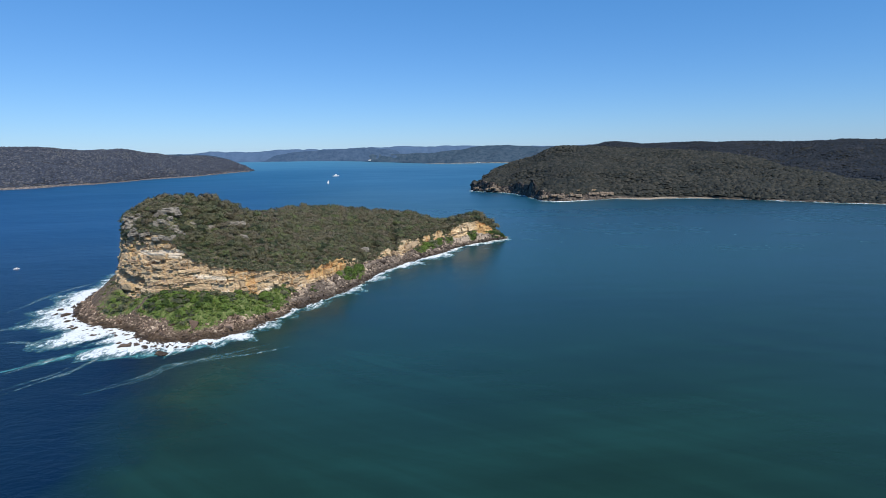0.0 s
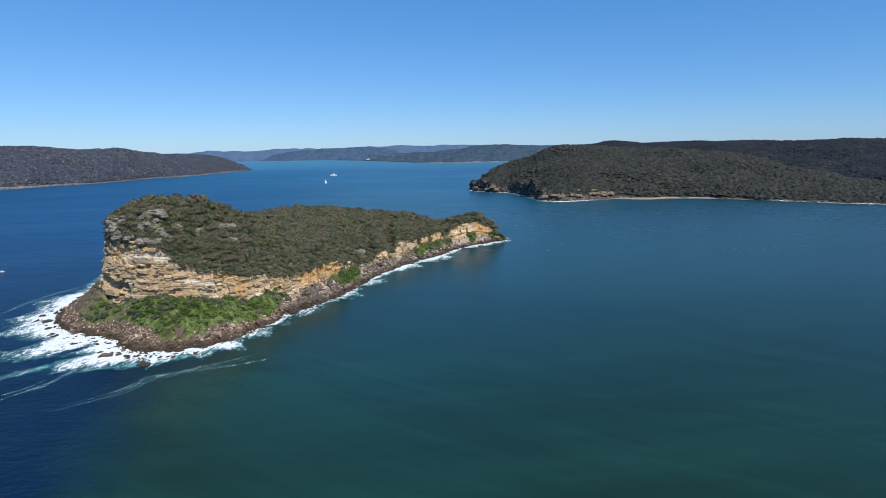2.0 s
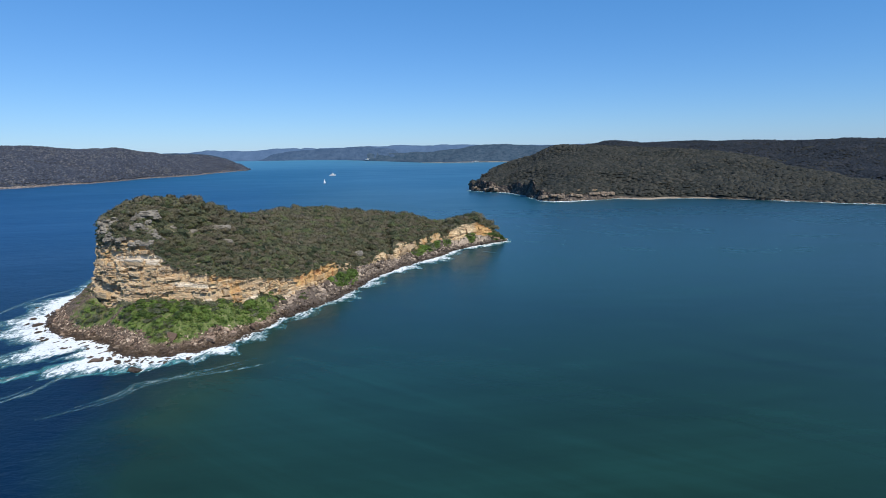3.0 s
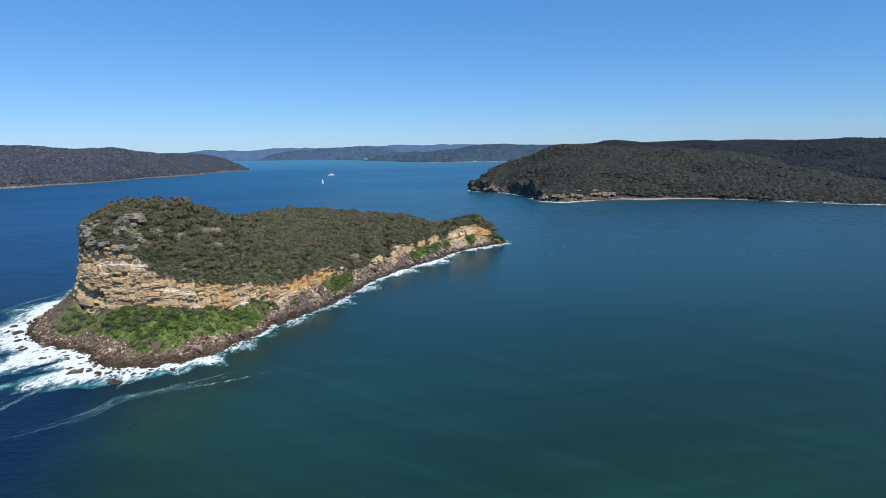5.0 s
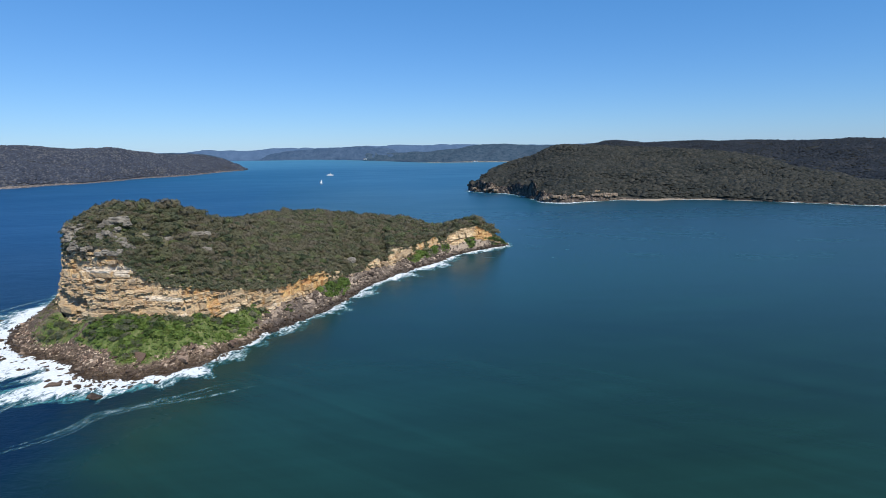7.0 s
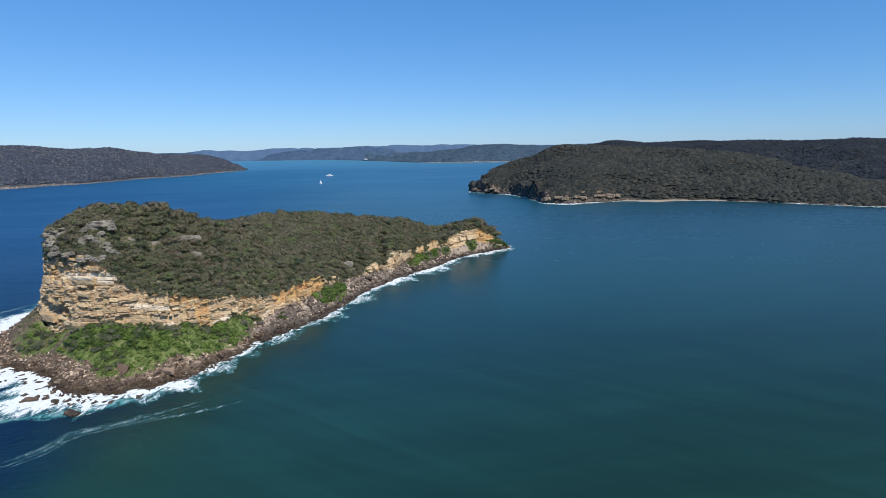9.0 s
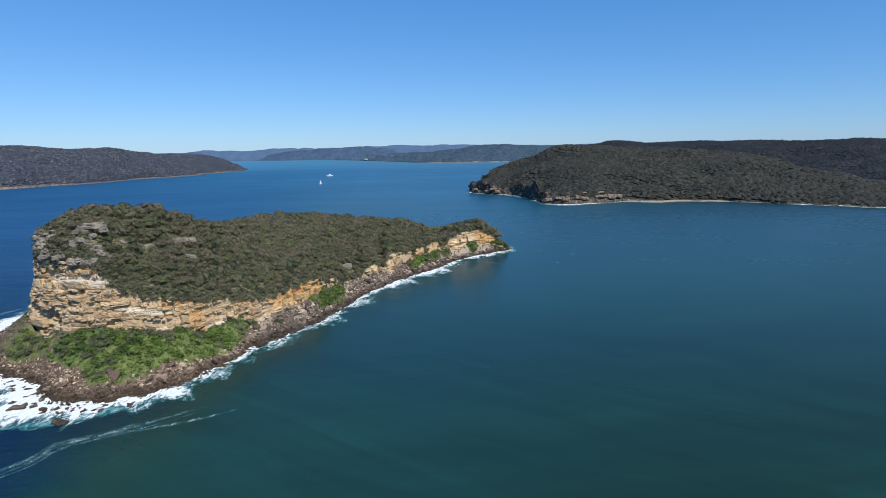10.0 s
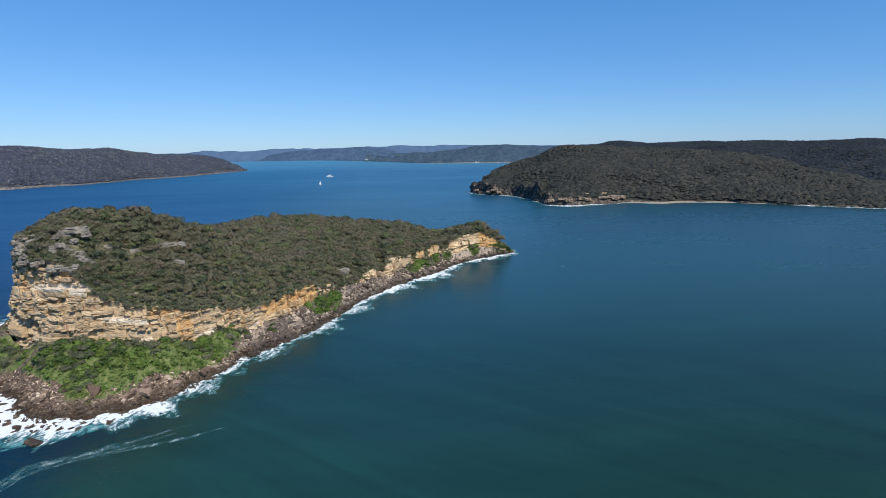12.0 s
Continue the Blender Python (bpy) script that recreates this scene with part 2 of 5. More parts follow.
def shore_ground(name):
    """The slope below the cliff: rubble and sand-coloured rock, grass where 'veg' is high."""
    k = Nodes(name, 0.95, 0.15)
    rock = k.ramp(k.noise(1.6, 6, rough=0.7), [(0.3, (0.04, 0.03, 0.024)), (0.45, (0.10, 0.075, 0.055)), (0.6, (0.22, 0.17, 0.13)), (0.75, (0.38, 0.31, 0.235))])
    rock = k.mix(k.math("MULTIPLY", k.attr("apron"), k.span(k.noise(2.2, 5, rough=0.65), 0.3, 0.6, 0.5, 1.0)), rock, (0.40, 0.325, 0.255))
    grass = k.ramp(k.noise(1.8, 6, (1, 0.6, 0.6), 0.75), [(0.3, (0.060, 0.092, 0.030)), (0.45, (0.100, 0.140, 0.042)), (0.58, (0.150, 0.175, 0.065)), (0.72, (0.30, 0.27, 0.16))])
    veg = k.span(k.math("ADD", k.attr("veg"), k.span(k.noise(5, 5, rough=0.65), 0.2, 0.8, -0.5, 0.5)), 0.42, 0.6)
    col = k.mix(veg, rock, grass)
    zed = k.add("ShaderNodeSeparateXYZ")
    k.link(k.place(), zed.inputs[0])
    wet = k.span(k.math("ADD", zed.outputs[2], k.span(k.noise(6, 3), 0.2, 0.8, -2.2, 2.0)), 0.8, 4.0, 0.9, 0.0)
    k.colour(k.mix(wet, col, (0.05, 0.034, 0.02)))
    k.bump(k.noise(1.0, 6), 0.6, 0.9)
    return k.mat


def forest_floor(name, a, b, c):
    k = Nodes(name, 0.95, 0.1)
    col = k.ramp(k.noise(6, 6, rough=0.7), [(0.3, a), (0.5, b), (0.72, c)])
    k.colour(col)
    k.bump(k.noise(3, 5), 1.2, 0.8)
    return k.mat


def hazed_far_hill(name, a, b, glow):
    """Hills at the edge of sight: blue haze painted into colour and glow."""
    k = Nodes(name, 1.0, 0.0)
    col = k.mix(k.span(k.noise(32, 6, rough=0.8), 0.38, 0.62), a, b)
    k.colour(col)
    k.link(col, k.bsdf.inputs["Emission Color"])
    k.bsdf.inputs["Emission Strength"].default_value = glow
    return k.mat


def sea_material():
    k = Nodes("sea_water", 0.2, 0.40)
    k.bsdf.inputs["IOR"].default_value = 1.33
    xyz = k.add("ShaderNodeSeparateXYZ")
    k.link(k.place(), xyz.inputs[0])
    # the clear ocean water meets the silty river water along a wavering line
    edge = k.math("ADD", k.math("ADD", xyz.outputs[0], k.math("MULTIPLY", xyz.outputs[1], 0.15)), 84)
    edge = k.math("ADD", edge, k.span(k.noise(70, 5), 0.2, 0.8, -24, 24))
    width = k.math("ADD", k.math("MULTIPLY", xyz.outputs[1], 0.085), 4)
    blue = k.math("DIVIDE", edge, k.math("MAXIMUM", width, 8))
    blue = k.span(blue, -1, 1, 1, 0)
    broad = k.noise(260, 6, (0.35, 1, 1), 0.62, 1.4)
    lines = k.turned_noise(18, -56, 7.0)
    streaks = k.math("ADD", k.math("MULTIPLY", broad, 0.72), k.math("MULTIPLY", lines, 0.28))
    teal = k.ramp(streaks, [(0.36, (0.0068, 0.0228, 0.0150)), (0.5, (0.0092, 0.0350, 0.0242)), (0.64, (0.0120, 0.053, 0.041))])
    deep = k.ramp(k.noise(170, 5, (0.5, 1, 1)), [(0.3, (0.0009, 0.0115, 0.034)), (0.7, (0.0019, 0.019, 0.051))])
    # ocean water painted brighter with distance, for the growing sky reflection
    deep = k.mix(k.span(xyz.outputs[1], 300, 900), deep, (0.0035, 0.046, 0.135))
    # darker to the right: a fall-off of brightness put into the colour
    teal = k.mix(k.span(xyz.outputs[0], 200, 800, 0, 0.75), teal, (0.0045, 0.020, 0.016))
    col = k.mix(blue, teal, deep)
    # sky light on distant water put into its colour: bluer, then paler
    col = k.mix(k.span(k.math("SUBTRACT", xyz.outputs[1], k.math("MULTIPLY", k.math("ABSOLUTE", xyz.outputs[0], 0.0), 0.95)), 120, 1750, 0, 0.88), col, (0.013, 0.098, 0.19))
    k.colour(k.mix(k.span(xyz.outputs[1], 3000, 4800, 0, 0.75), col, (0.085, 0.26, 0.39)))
    k.link(k.span(blue, 0, 1, 0.26, 0.20), k.bsdf.inputs["Specular IOR Level"])
    swell = k.noise(22, 3, (0.4, 1, 1))
    chop = k.noise(3.4, 5, (0.55, 1, 1), 0.65, 0.6)
    height = k.math("ADD", swell, k.math("MULTIPLY", chop, k.math("MULTIPLY", k.span(blue, 0, 1, 0.12, 0.62), k.span(xyz.outputs[1], 350, 900, 1.0, 0.25))))
    calm = k.span(xyz.outputs[1], 800, 1700, 1.0, 0.35)
    k.bump(k.math("MULTIPLY", k.math("MULTIPLY", height, calm), k.math("ADD", k.math("MULTIPLY", blue, 1.5), k.span(xyz.outputs[1], 250, 700, 0.6, 0.14))), 1.5, 0.36)
    far_rough = k.span(xyz.outputs[1], 500, 1500, 0.0, 0.08)
    k.link(k.math("ADD", far_rough, k.math("ADD", k.math("MULTIPLY", blue, 0.08), k.span(streaks, 0.3, 0.7, 0.20, 0.29))), k.bsdf.inputs["Roughness"])
    return k.mat


def foam_material(name, size, full, milky=0.6):
    """White water: a lacy sheet, dense where 'foam' is high, with pale green aerated water at its rim."""
    k = Nodes(name, 0.6, 0.3)
    lace = k.noise(size, 9, (1, 0.55, 1), 0.74, 1.8)
    blot = k.noise(size * 2.5, 5, (1, 0.6, 1), 0.55, 0.8)
    veins = k.span(k.math("ABSOLUTE", k.math("SUBTRACT", k.noise(size * 0.9, 6, (1, 0.6, 1), 0.6, 1.2), 0.5), 0.0), 0.0, 0.14, 0.16, -0.14)
    body = k.math("ADD", k.math("ADD", k.attr("foam"), veins), k.math("ADD", k.span(lace, 0.3, 0.7, -0.45, 0.45), k.span(blot, 0.3, 0.7, -0.35, 0.35)))
    white = k.span(body, 0.34, 0.78, 0, full) if milky < 0.9 else k.span(body, 0.62, 1.05, 0, full)
    milk = k.span(body, 0.02, 0.55, 0, milky * full)
    k.colour(k.mix(white, (0.075, 0.28, 0.30), k.mix(k.span(k.noise(1.6, 6, rough=0.75), 0.35, 0.65), (0.66, 0.72, 0.75), (0.92, 0.94, 0.94))))
    k.bump(lace, 0.5, 0.8)
    k.link(k.math("MAXIMUM", white, milk), k.bsdf.inputs["Alpha"])
    return k.mat


def plain(name, col, rough=0.5, var=0.15):
    k = Nodes(name, rough, 0.4)
    k.colour(k.mix(k.span(k.noise(1.5, 4), 0.3, 0.7), tuple(c * (1 - var) for c in col), col))
    return k.mat


M_SEA, M_FOAM, M_DRIFT = sea_material(), foam_material("white_water", 4.5, 1.0), foam_material("drifting_foam", 1.3, 0.55)
M_CLIFF = sandstone("layered_sandstone")
M_WARM, M_GREY = boulder_rock("brown_shore_rock", True), boulder_rock("grey_rubble_rock", False)
M_CRAG = boulder_rock("brown_crag_rock", True, True)
M_SHORE = shore_ground("rubble_and_grass")
M_TOP = forest_floor("heath_soil", (0.070, 0.074, 0.040), (0.112, 0.108, 0.062), (0.32, 0.28, 0.20))
M_WOOD_FLOOR = forest_floor("hill_scrub", (0.030, 0.033, 0.030), (0.042, 0.044, 0.038), (0.060, 0.057, 0.048))
# bluish: the haze over the west hills is put into this ground colour
M_DRY_HAZE_FLOOR = forest_floor("hazed_dry_hill_ground", (0.055, 0.062, 0.072), (0.080, 0.083, 0.090), (0.135, 0.128, 0.128))
M_LEAF = leaf_material("coastal_scrub_leaves", [(0.0, (0.082, 0.118, 0.066)), (0.22, (0.150, 0.168, 0.098)), (0.45, (0.206, 0.203, 0.124)), (0.68, (0.250, 0.216, 0.156)), (0.84, (0.218, 0.230, 0.124)), (0.94, (0.192, 0.246, 0.102)), (1.0, (0.320, 0.300, 0.220))], 0.2, 0.55, 0.35, 0.62, 0.30)
M_GREEN = leaf_material("fresh_green_leaves", [(0.0, (0.072, 0.118, 0.042)), (0.35, (0.135, 0.205, 0.056)), (0.65, (0.185, 0.285, 0.066)), (1.0, (0.28, 0.335, 0.12))], 0.4, 0.5, 0.42, 0.6, 0.4)
M_STRAW = leaf_material("dry_grass_blades", [(0.0, (0.130, 0.150, 0.066)), (0.5, (0.205, 0.205, 0.100)), (1.0, (0.340, 0.300, 0.180))], 0.4, 0.5, 0.42, 0.6)
M_BUSH = leaf_material("dark_green_bush_leaves", [(0.0, (0.070, 0.108, 0.040)), (0.5, (0.110, 0.155, 0.052)), (1.0, (0.170, 0.205, 0.085))], 0.4, 0.5, 0.42, 0.6, 0.4)
M_HILL_LEAF = leaf_material("bushland_leaves", [(0.0, (0.036, 0.044, 0.042)), (0.4, (0.062, 0.069, 0.061)), (0.75, (0.090, 0.092, 0.078)), (1.0, (0.150, 0.140, 0.115))], 0.6, 0.5, 2.2, 0.52)
M_SHRUB = leaf_material("grey_green_shrub_leaves", [(0.0, (0.105, 0.130, 0.078)), (0.5, (0.185, 0.200, 0.125)), (1.0, (0.295, 0.285, 0.190))], 0.4, 0.5, 0.42, 0.6, 0.4)
# the ridge's leaf colours hold a blue tint that stands for haze
M_RIDGE_LEAF = leaf_material("hazed_ridge_leaves", [(0.0, (0.036, 0.047, 0.060)), (0.5, (0.052, 0.062, 0.076)), (1.0, (0.078, 0.084, 0.096))], 0.4, 0.5, 4.0, 0.6)
# leaves of the west hills, lightened and blued to paint in haze
M_LEFT_LEAF = leaf_material("hazed_dry_bushland_leaves", [(0.0, (0.052, 0.066, 0.096)), (0.4, (0.098, 0.112, 0.148)), (0.75, (0.142, 0.152, 0.168)), (1.0, (0.225, 0.215, 0.215))], 0.25, 0.4, 9.0, 0.5)
M_SLAB = forest_floor("grey_weathered_slab", (0.10, 0.09, 0.075), (0.20, 0.182, 0.152), (0.33, 0.30, 0.25))
M_BARK = plain("grey_bark", (0.27, 0.24, 0.20), 0.9, 0.4)
M_SAND = plain("pale_sand_and_rock", (0.40, 0.33, 0.25), 0.95, 0.5)
M_FAR_ROCK = forest_floor("brown_sea_cliff", (0.034, 0.031, 0.031), (0.082, 0.069, 0.061), (0.34, 0.27, 0.20))
M_LEDGE = forest_floor("tan_shore_ledge", (0.11, 0.085, 0.065), (0.25, 0.195, 0.145), (0.42, 0.34, 0.25))
M_WEST_ROCK = forest_floor("brown_and_cream_shore_rock", (0.075, 0.070, 0.070), (0.160, 0.140, 0.130), (0.42, 0.37, 0.32))
M_PALE_ROCK = forest_floor("pale_shore_rock", (0.09, 0.085, 0.08), (0.26, 0.24, 0.215), (0.54, 0.495, 0.44))
# three depths of haze on the far hills, painted as blue and a faint glow
M_FAR = hazed_far_hill("distant_haze_blue_hills", (0.048, 0.084, 0.146), (0.062, 0.100, 0.165), 0.6)
M_FAR_FOLD = hazed_far_hill("distant_haze_grey_hills", (0.030, 0.056, 0.098), (0.052, 0.082, 0.130), 0.52)
M_FAR_NEAR = hazed_far_hill("distant_haze_wooded_hills", (0.022, 0.044, 0.070), (0.052, 0.076, 0.104), 0.42)
M_WHITE = plain("white_gelcoat", (0.80, 0.80, 0.78), 0.35, 0.05)
M_GLASSY = plain("dark_cabin_window", (0.03, 0.035, 0.04), 0.2, 0.1)
M_SAIL = plain("white_sailcloth", (0.82, 0.81, 0.77), 0.8, 0.06)

# ---- sea: one sheet to the far shores ----
ys = np.concatenate([np.linspace(-2600, -50, 20), np.linspace(0, 3600, 30), np.linspace(3640, 4965, 50)])
xs = np.linspace(-5200, 5200, 120)
gx, gy = np.meshgrid(xs, ys, indexing="ij")
rise = 38 * sstep(3700, 4880, gy) * sstep(150, -1000, gx)      # the river reach climbs a little to the limit of sight
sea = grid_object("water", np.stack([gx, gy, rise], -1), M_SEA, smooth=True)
tagged(sea, "deep blue and teal sea with light wind ripples", "sea", kind="structure")

# ---- the island: a loft of stations round the coast ----
COAST = [(95, 698), (60, 666), (30, 636), (14, 606), (-8, 576), (-27, 546), (-46, 508), (-59, 462), (-73, 432), (-89, 400),
         (-100, 373), (-109, 352), (-125, 333), (-146, 326), (-166, 330), (-185, 352), (-216, 363), (-246, 392), (-262, 427),
         (-270, 468), (-268, 520), (-245, 585), (-200, 650), (-130, 705), (-50, 735), (20, 738), (70, 722)]
FOOT = [(84, 684, 6), (57, 668, 12.5), (27, 644, 11), (8, 622, 11), (-17, 590, 6.5), (-41, 548, 6.5), (-60, 510, 9), (-72, 468, 9.5),
        (-83, 452, 7.8), (-95, 430, 8), (-107, 407, 11.8), (-118, 391, 11.5), (-130, 375, 16.8), (-145, 372, 19), (-158, 371, 20.5),
        (-174, 370, 19.5), (-193, 376, 16), (-208, 385, 19.5), (-221, 403, 19), (-234, 440, 19), (-245, 500, 16), (-222, 570, 14),
        (-182, 632, 12), (-118, 688, 10), (-45, 718, 8), (18, 722, 8), (64, 708, 10)]
BROW = [(82, 685, 8.5), (56, 670, 25.5), (26.5, 646, 22), (7, 624, 20.2), (-18, 592, 17), (-42, 550, 14.5), (-61, 512, 11.0), (-73, 470, 21.6),
        (-84, 454, 20.6), (-96, 432, 20.4), (-108, 409, 24.6), (-119, 394, 29.6), (-130, 380, 33.4), (-144, 376, 37.6), (-157, 376, 45),
        (-171, 378, 57), (-189, 383, 58.5), (-200, 390, 58), (-211, 404, 56.5), (-222, 440, 55), (-235, 500, 47), (-217, 570, 36),
        (-178, 630, 28), (-116, 685, 22), (-44, 715, 18), (17, 718, 15), (62, 705, 16)]
CREST = [(76, 690, 13), (58, 682, 31.5), (40, 676, 28.5), (18, 670, 21), (-15, 672, 34), (-60, 668, 38.5), (-105, 650, 45), (-135, 625, 49),
         (-147, 590, 50), (-150, 550, 51.5), (-151, 515, 53), (-153, 480, 61), (-160, 455, 70.5), (-168, 430, 75.5), (-175, 422, 77.2),
         (-180, 414, 77.5), (-188, 408, 75.5), (-194, 404, 72.5), (-197, 408, 71), (-190, 425, 75), (-170, 455, 69), (-155, 520, 52),
         (-147, 590, 48), (-112, 650, 43), (-60, 668, 36), (10, 676, 24), (58, 680, 31)]
FRONT = 20                                         # stations up to here are seen
st = np.concatenate([np.linspace(0, FRONT, 1500, endpoint=False), np.linspace(FRONT, len(COAST), 160, endpoint=False)])
c2, foot, brow, crest = (spline(p, st, True) for p in (COAST, FOOT, BROW, CREST))
coast = np.column_stack([c2, np.zeros(len(st))])
way = np.cumsum(np.concatenate([[0], np.linalg.norm(np.diff(foot[:, :2], axis=0), axis=1)]))
foot[:, 2] += 3.4 * fbm(way / 15, way * 0 + 4.5, 3, 261) * np.clip((brow[:, 2] - foot[:, 2]) / 12, 0, 1)
run = np.concatenate([[0], np.cumsum(np.linalg.norm(np.diff(c2, axis=0), axis=1))])      # metres along the coast
foot_run = np.concatenate([[0], np.cumsum(np.linalg.norm(np.diff(foot[:, :2], axis=0), axis=1))])
inward = crest[:, :2] - coast[:, :2]
inward /= np.linalg.norm(inward, axis=1)[:, None]
wobble = vnoise(run / 9, run * 0 + 3.3, 5) * 2.6 + vnoise(run / 3, run * 0 + 1.3, 8) * 1.2
coast[:, :2] += inward * wobble[:, None]
tang = np.gradient(foot[:, :2], axis=0)
tang /= np.linalg.norm(tang, axis=1)[:, None] + 1e-9
normal_in = np.column_stack([tang[:, 1], -tang[:, 0]])
normal_in *= np.sign(np.sum(normal_in * inward, axis=1))[:, None]

# slope below the cliff
us = np.linspace(-0.2, 1.0, 36)
below = np.empty((len(st), len(us), 3))
for j, u in enumerate(us):
    below[:, j, :2] = coast[:, :2] + (foot[:, :2] - coast[:, :2]) * u + normal_in * (0.8 if u == 1 else 0)
    below[:, j, 2] = foot[:, 2] * (3 * u * u - 2 * u ** 3) * 0.93 + foot[:, 2] * 0.07 * u if u > 0 else u * 12
rough = fbm(below[..., 0] / 7, below[..., 1] / 7, 4, 11) * 1.6 + vnoise(below[..., 0] / 1.7, below[..., 1] / 1.7, 17) * 0.5
below[..., 2] += rough * np.clip(us * 6, 0.2, 1)[None, :] * np.clip((1.0 - us) * 8, 0.15, 1)[None, :]
s_col = st[:, None] + 0 * us[None, :]
u_col = us[None, :] + 0 * st[:, None]
veg = sstep(0.26, 0.46, u_col + 0.10 * vnoise(run / 17, run * 0, 3)[:, None]) * sstep(9.0, 10.3, s_col) * (0.85 - 0.25 * sstep(14.5, 15.0, s_col) - 0.5 * sstep(16.3, 17.1, s_col))
veg += sstep(0.2, 0.5, u_col) * sstep(0.6, 0.3, np.abs(s_col - 6.75)) * 1.0
veg += sstep(0.3, 0.6, u_col) * sstep(0.7, 0.3, np.abs(s_col - 3.4)) * 0.85
veg += sstep(0.3, 0.6, u_col) * sstep(0.32, 0.12, np.abs(s_col - 2.35)) * 0.9
veg += sstep(0.5, 0.8, u_col) * 0.22 + sstep(0.7, 0.4, s_col) * sstep(0.2, 0.45, u_col) * 1.0
veg += sstep(0.25, 0.5, u_col) * sstep(0.17, 0.07, np.abs(s_col - 1.3)) * 0.9
gully = np.abs(s_col - 15.4 + (u_col - 0.5) * 0.9 + 0.06 * vnoise(u_col * 9, s_col * 3, 251))
veg -= sstep(0.13, 0.04, gully) * sstep(0.2, 0.4, u_col) * 0.55
veg = np.clip(veg, 0, 1)

island = tagged(new("island"), "sandstone island with scrub on top and a rocky shore", "island", kind="structure")
apron = sstep(2.35, 2.05, s_col) * sstep(0.25, 0.4, u_col) + 0.8 * sstep(0.3, 0.15, np.abs(s_col - 9.0)) * sstep(0.4, 0.55, u_col)
grid_object("shore_slope", below, M_SHORE, island, True, veg=veg.ravel(), apron=apron.ravel())

# cliff: a rough backing, faced by courses of blocks further down
rows = 26
ts = np.linspace(0, 1, rows)
gaps = 0.85 * (sstep(0.32, 0.12, np.abs(st - 2.42)) + 0.9 * sstep(0.16, 0.06, np.abs(st - 4.72)) + 0.8 * sstep(0.5, 0.3, np.abs(st - 5.75)) + 1.1 * sstep(0.55, 0.35, st))
brow[:, 2] -= (brow[:, 2] - foot[:, 2]) * np.clip(gaps, 0, 0.85)
ragged = 1.6 * fbm(foot_run / 11, foot_run * 0 + 0.5, 3, 21)
brow[:, 2] += ragged * np.clip((brow[:, 2] - foot[:, 2]) / 10, 0, 1)
bed_rng = np.random.default_rng(3)
bed_tops = np.cumsum(bed_rng.choice([0.35, 0.6, 0.9, 1.5, 2.2, 3.2, 4.4], 90, p=[0.14, 0.14, 0.17, 0.18, 0.17, 0.12, 0.08])) - 2
tallness = np.clip((brow[:, 2] - foot[:, 2]) / 12, 0.3, 1)


def bed_shift(r, h):
    """How far the beds lie below their heights at the start of the coast: the dip, and a slow sway."""
    return 0.018 * r + 1.5 * fbm(r / 34, r * 0, 3, 31) + 0.9 * (hash01(np.floor(r / 6.5 + 0.7 * vnoise(r / 9, h / 12, 35)), 3) - 0.5) + 0.25 * vnoise(r / 5, h / 4, 33)


def overhang(s, r, h):
    """Depth of the caves low on the tall head."""
    out = 0 * s
    for mid_st, half, roof, deep, tall_c, lean in ((16.6, 1.0, 31.0, 9.5, 9.0, 3.0), (16.6, 0.7, 21.0, 6.5, 5.0, 1.0), (15.2, 0.35, 40.0, 3.0, 3.0, 0.5),
                                                   (13.2, 0.5, 24.5, 2.6, 2.2, 0.6), (9.6, 0.8, 12.8, 2.4, 2.0, 0.2), (1.5, 0.7, 15.0, 3.0, 2.2, -1.2)):
        top_h = roof + lean * (s - mid_st) + 0.8 * vnoise(r / 4, r * 0, 57)
        up = np.clip((h - top_h + tall_c) / tall_c, 0, 1) * (h < top_h)
        out = out + sstep(half, half * 0.5, np.abs(s - mid_st)) * deep * up ** 0.8
    return out


cliff = np.empty((len(st), rows, 3))
for j, t in enumerate(ts):
    p = foot + (brow - foot) * t
    p[:, 2] -= 2.5 * (t == 0)
    h = p[:, 2]
    out = 3.4 * fbm(foot_run / 26, (h + bed_shift(foot_run, h)) / 40, 3, 51) + 0.5 * fbm(foot_run / 2.0, h / 1.2, 3, 61) - 1.5
    p[:, :2] -= normal_in * (out * tallness * (0.3 + 0.7 * min(1, (1 - t) * 7)) - overhang(st, foot_run, h))[:, None]
    cliff[:, j] = p
zz = cliff[..., 2]
s_cl = st[:, None] + 0 * zz


def bump1(x, mid, half):
    """1 at mid, falling to 0 at half a width away."""
    return sstep(half, half * 0.45, np.abs(x - mid))


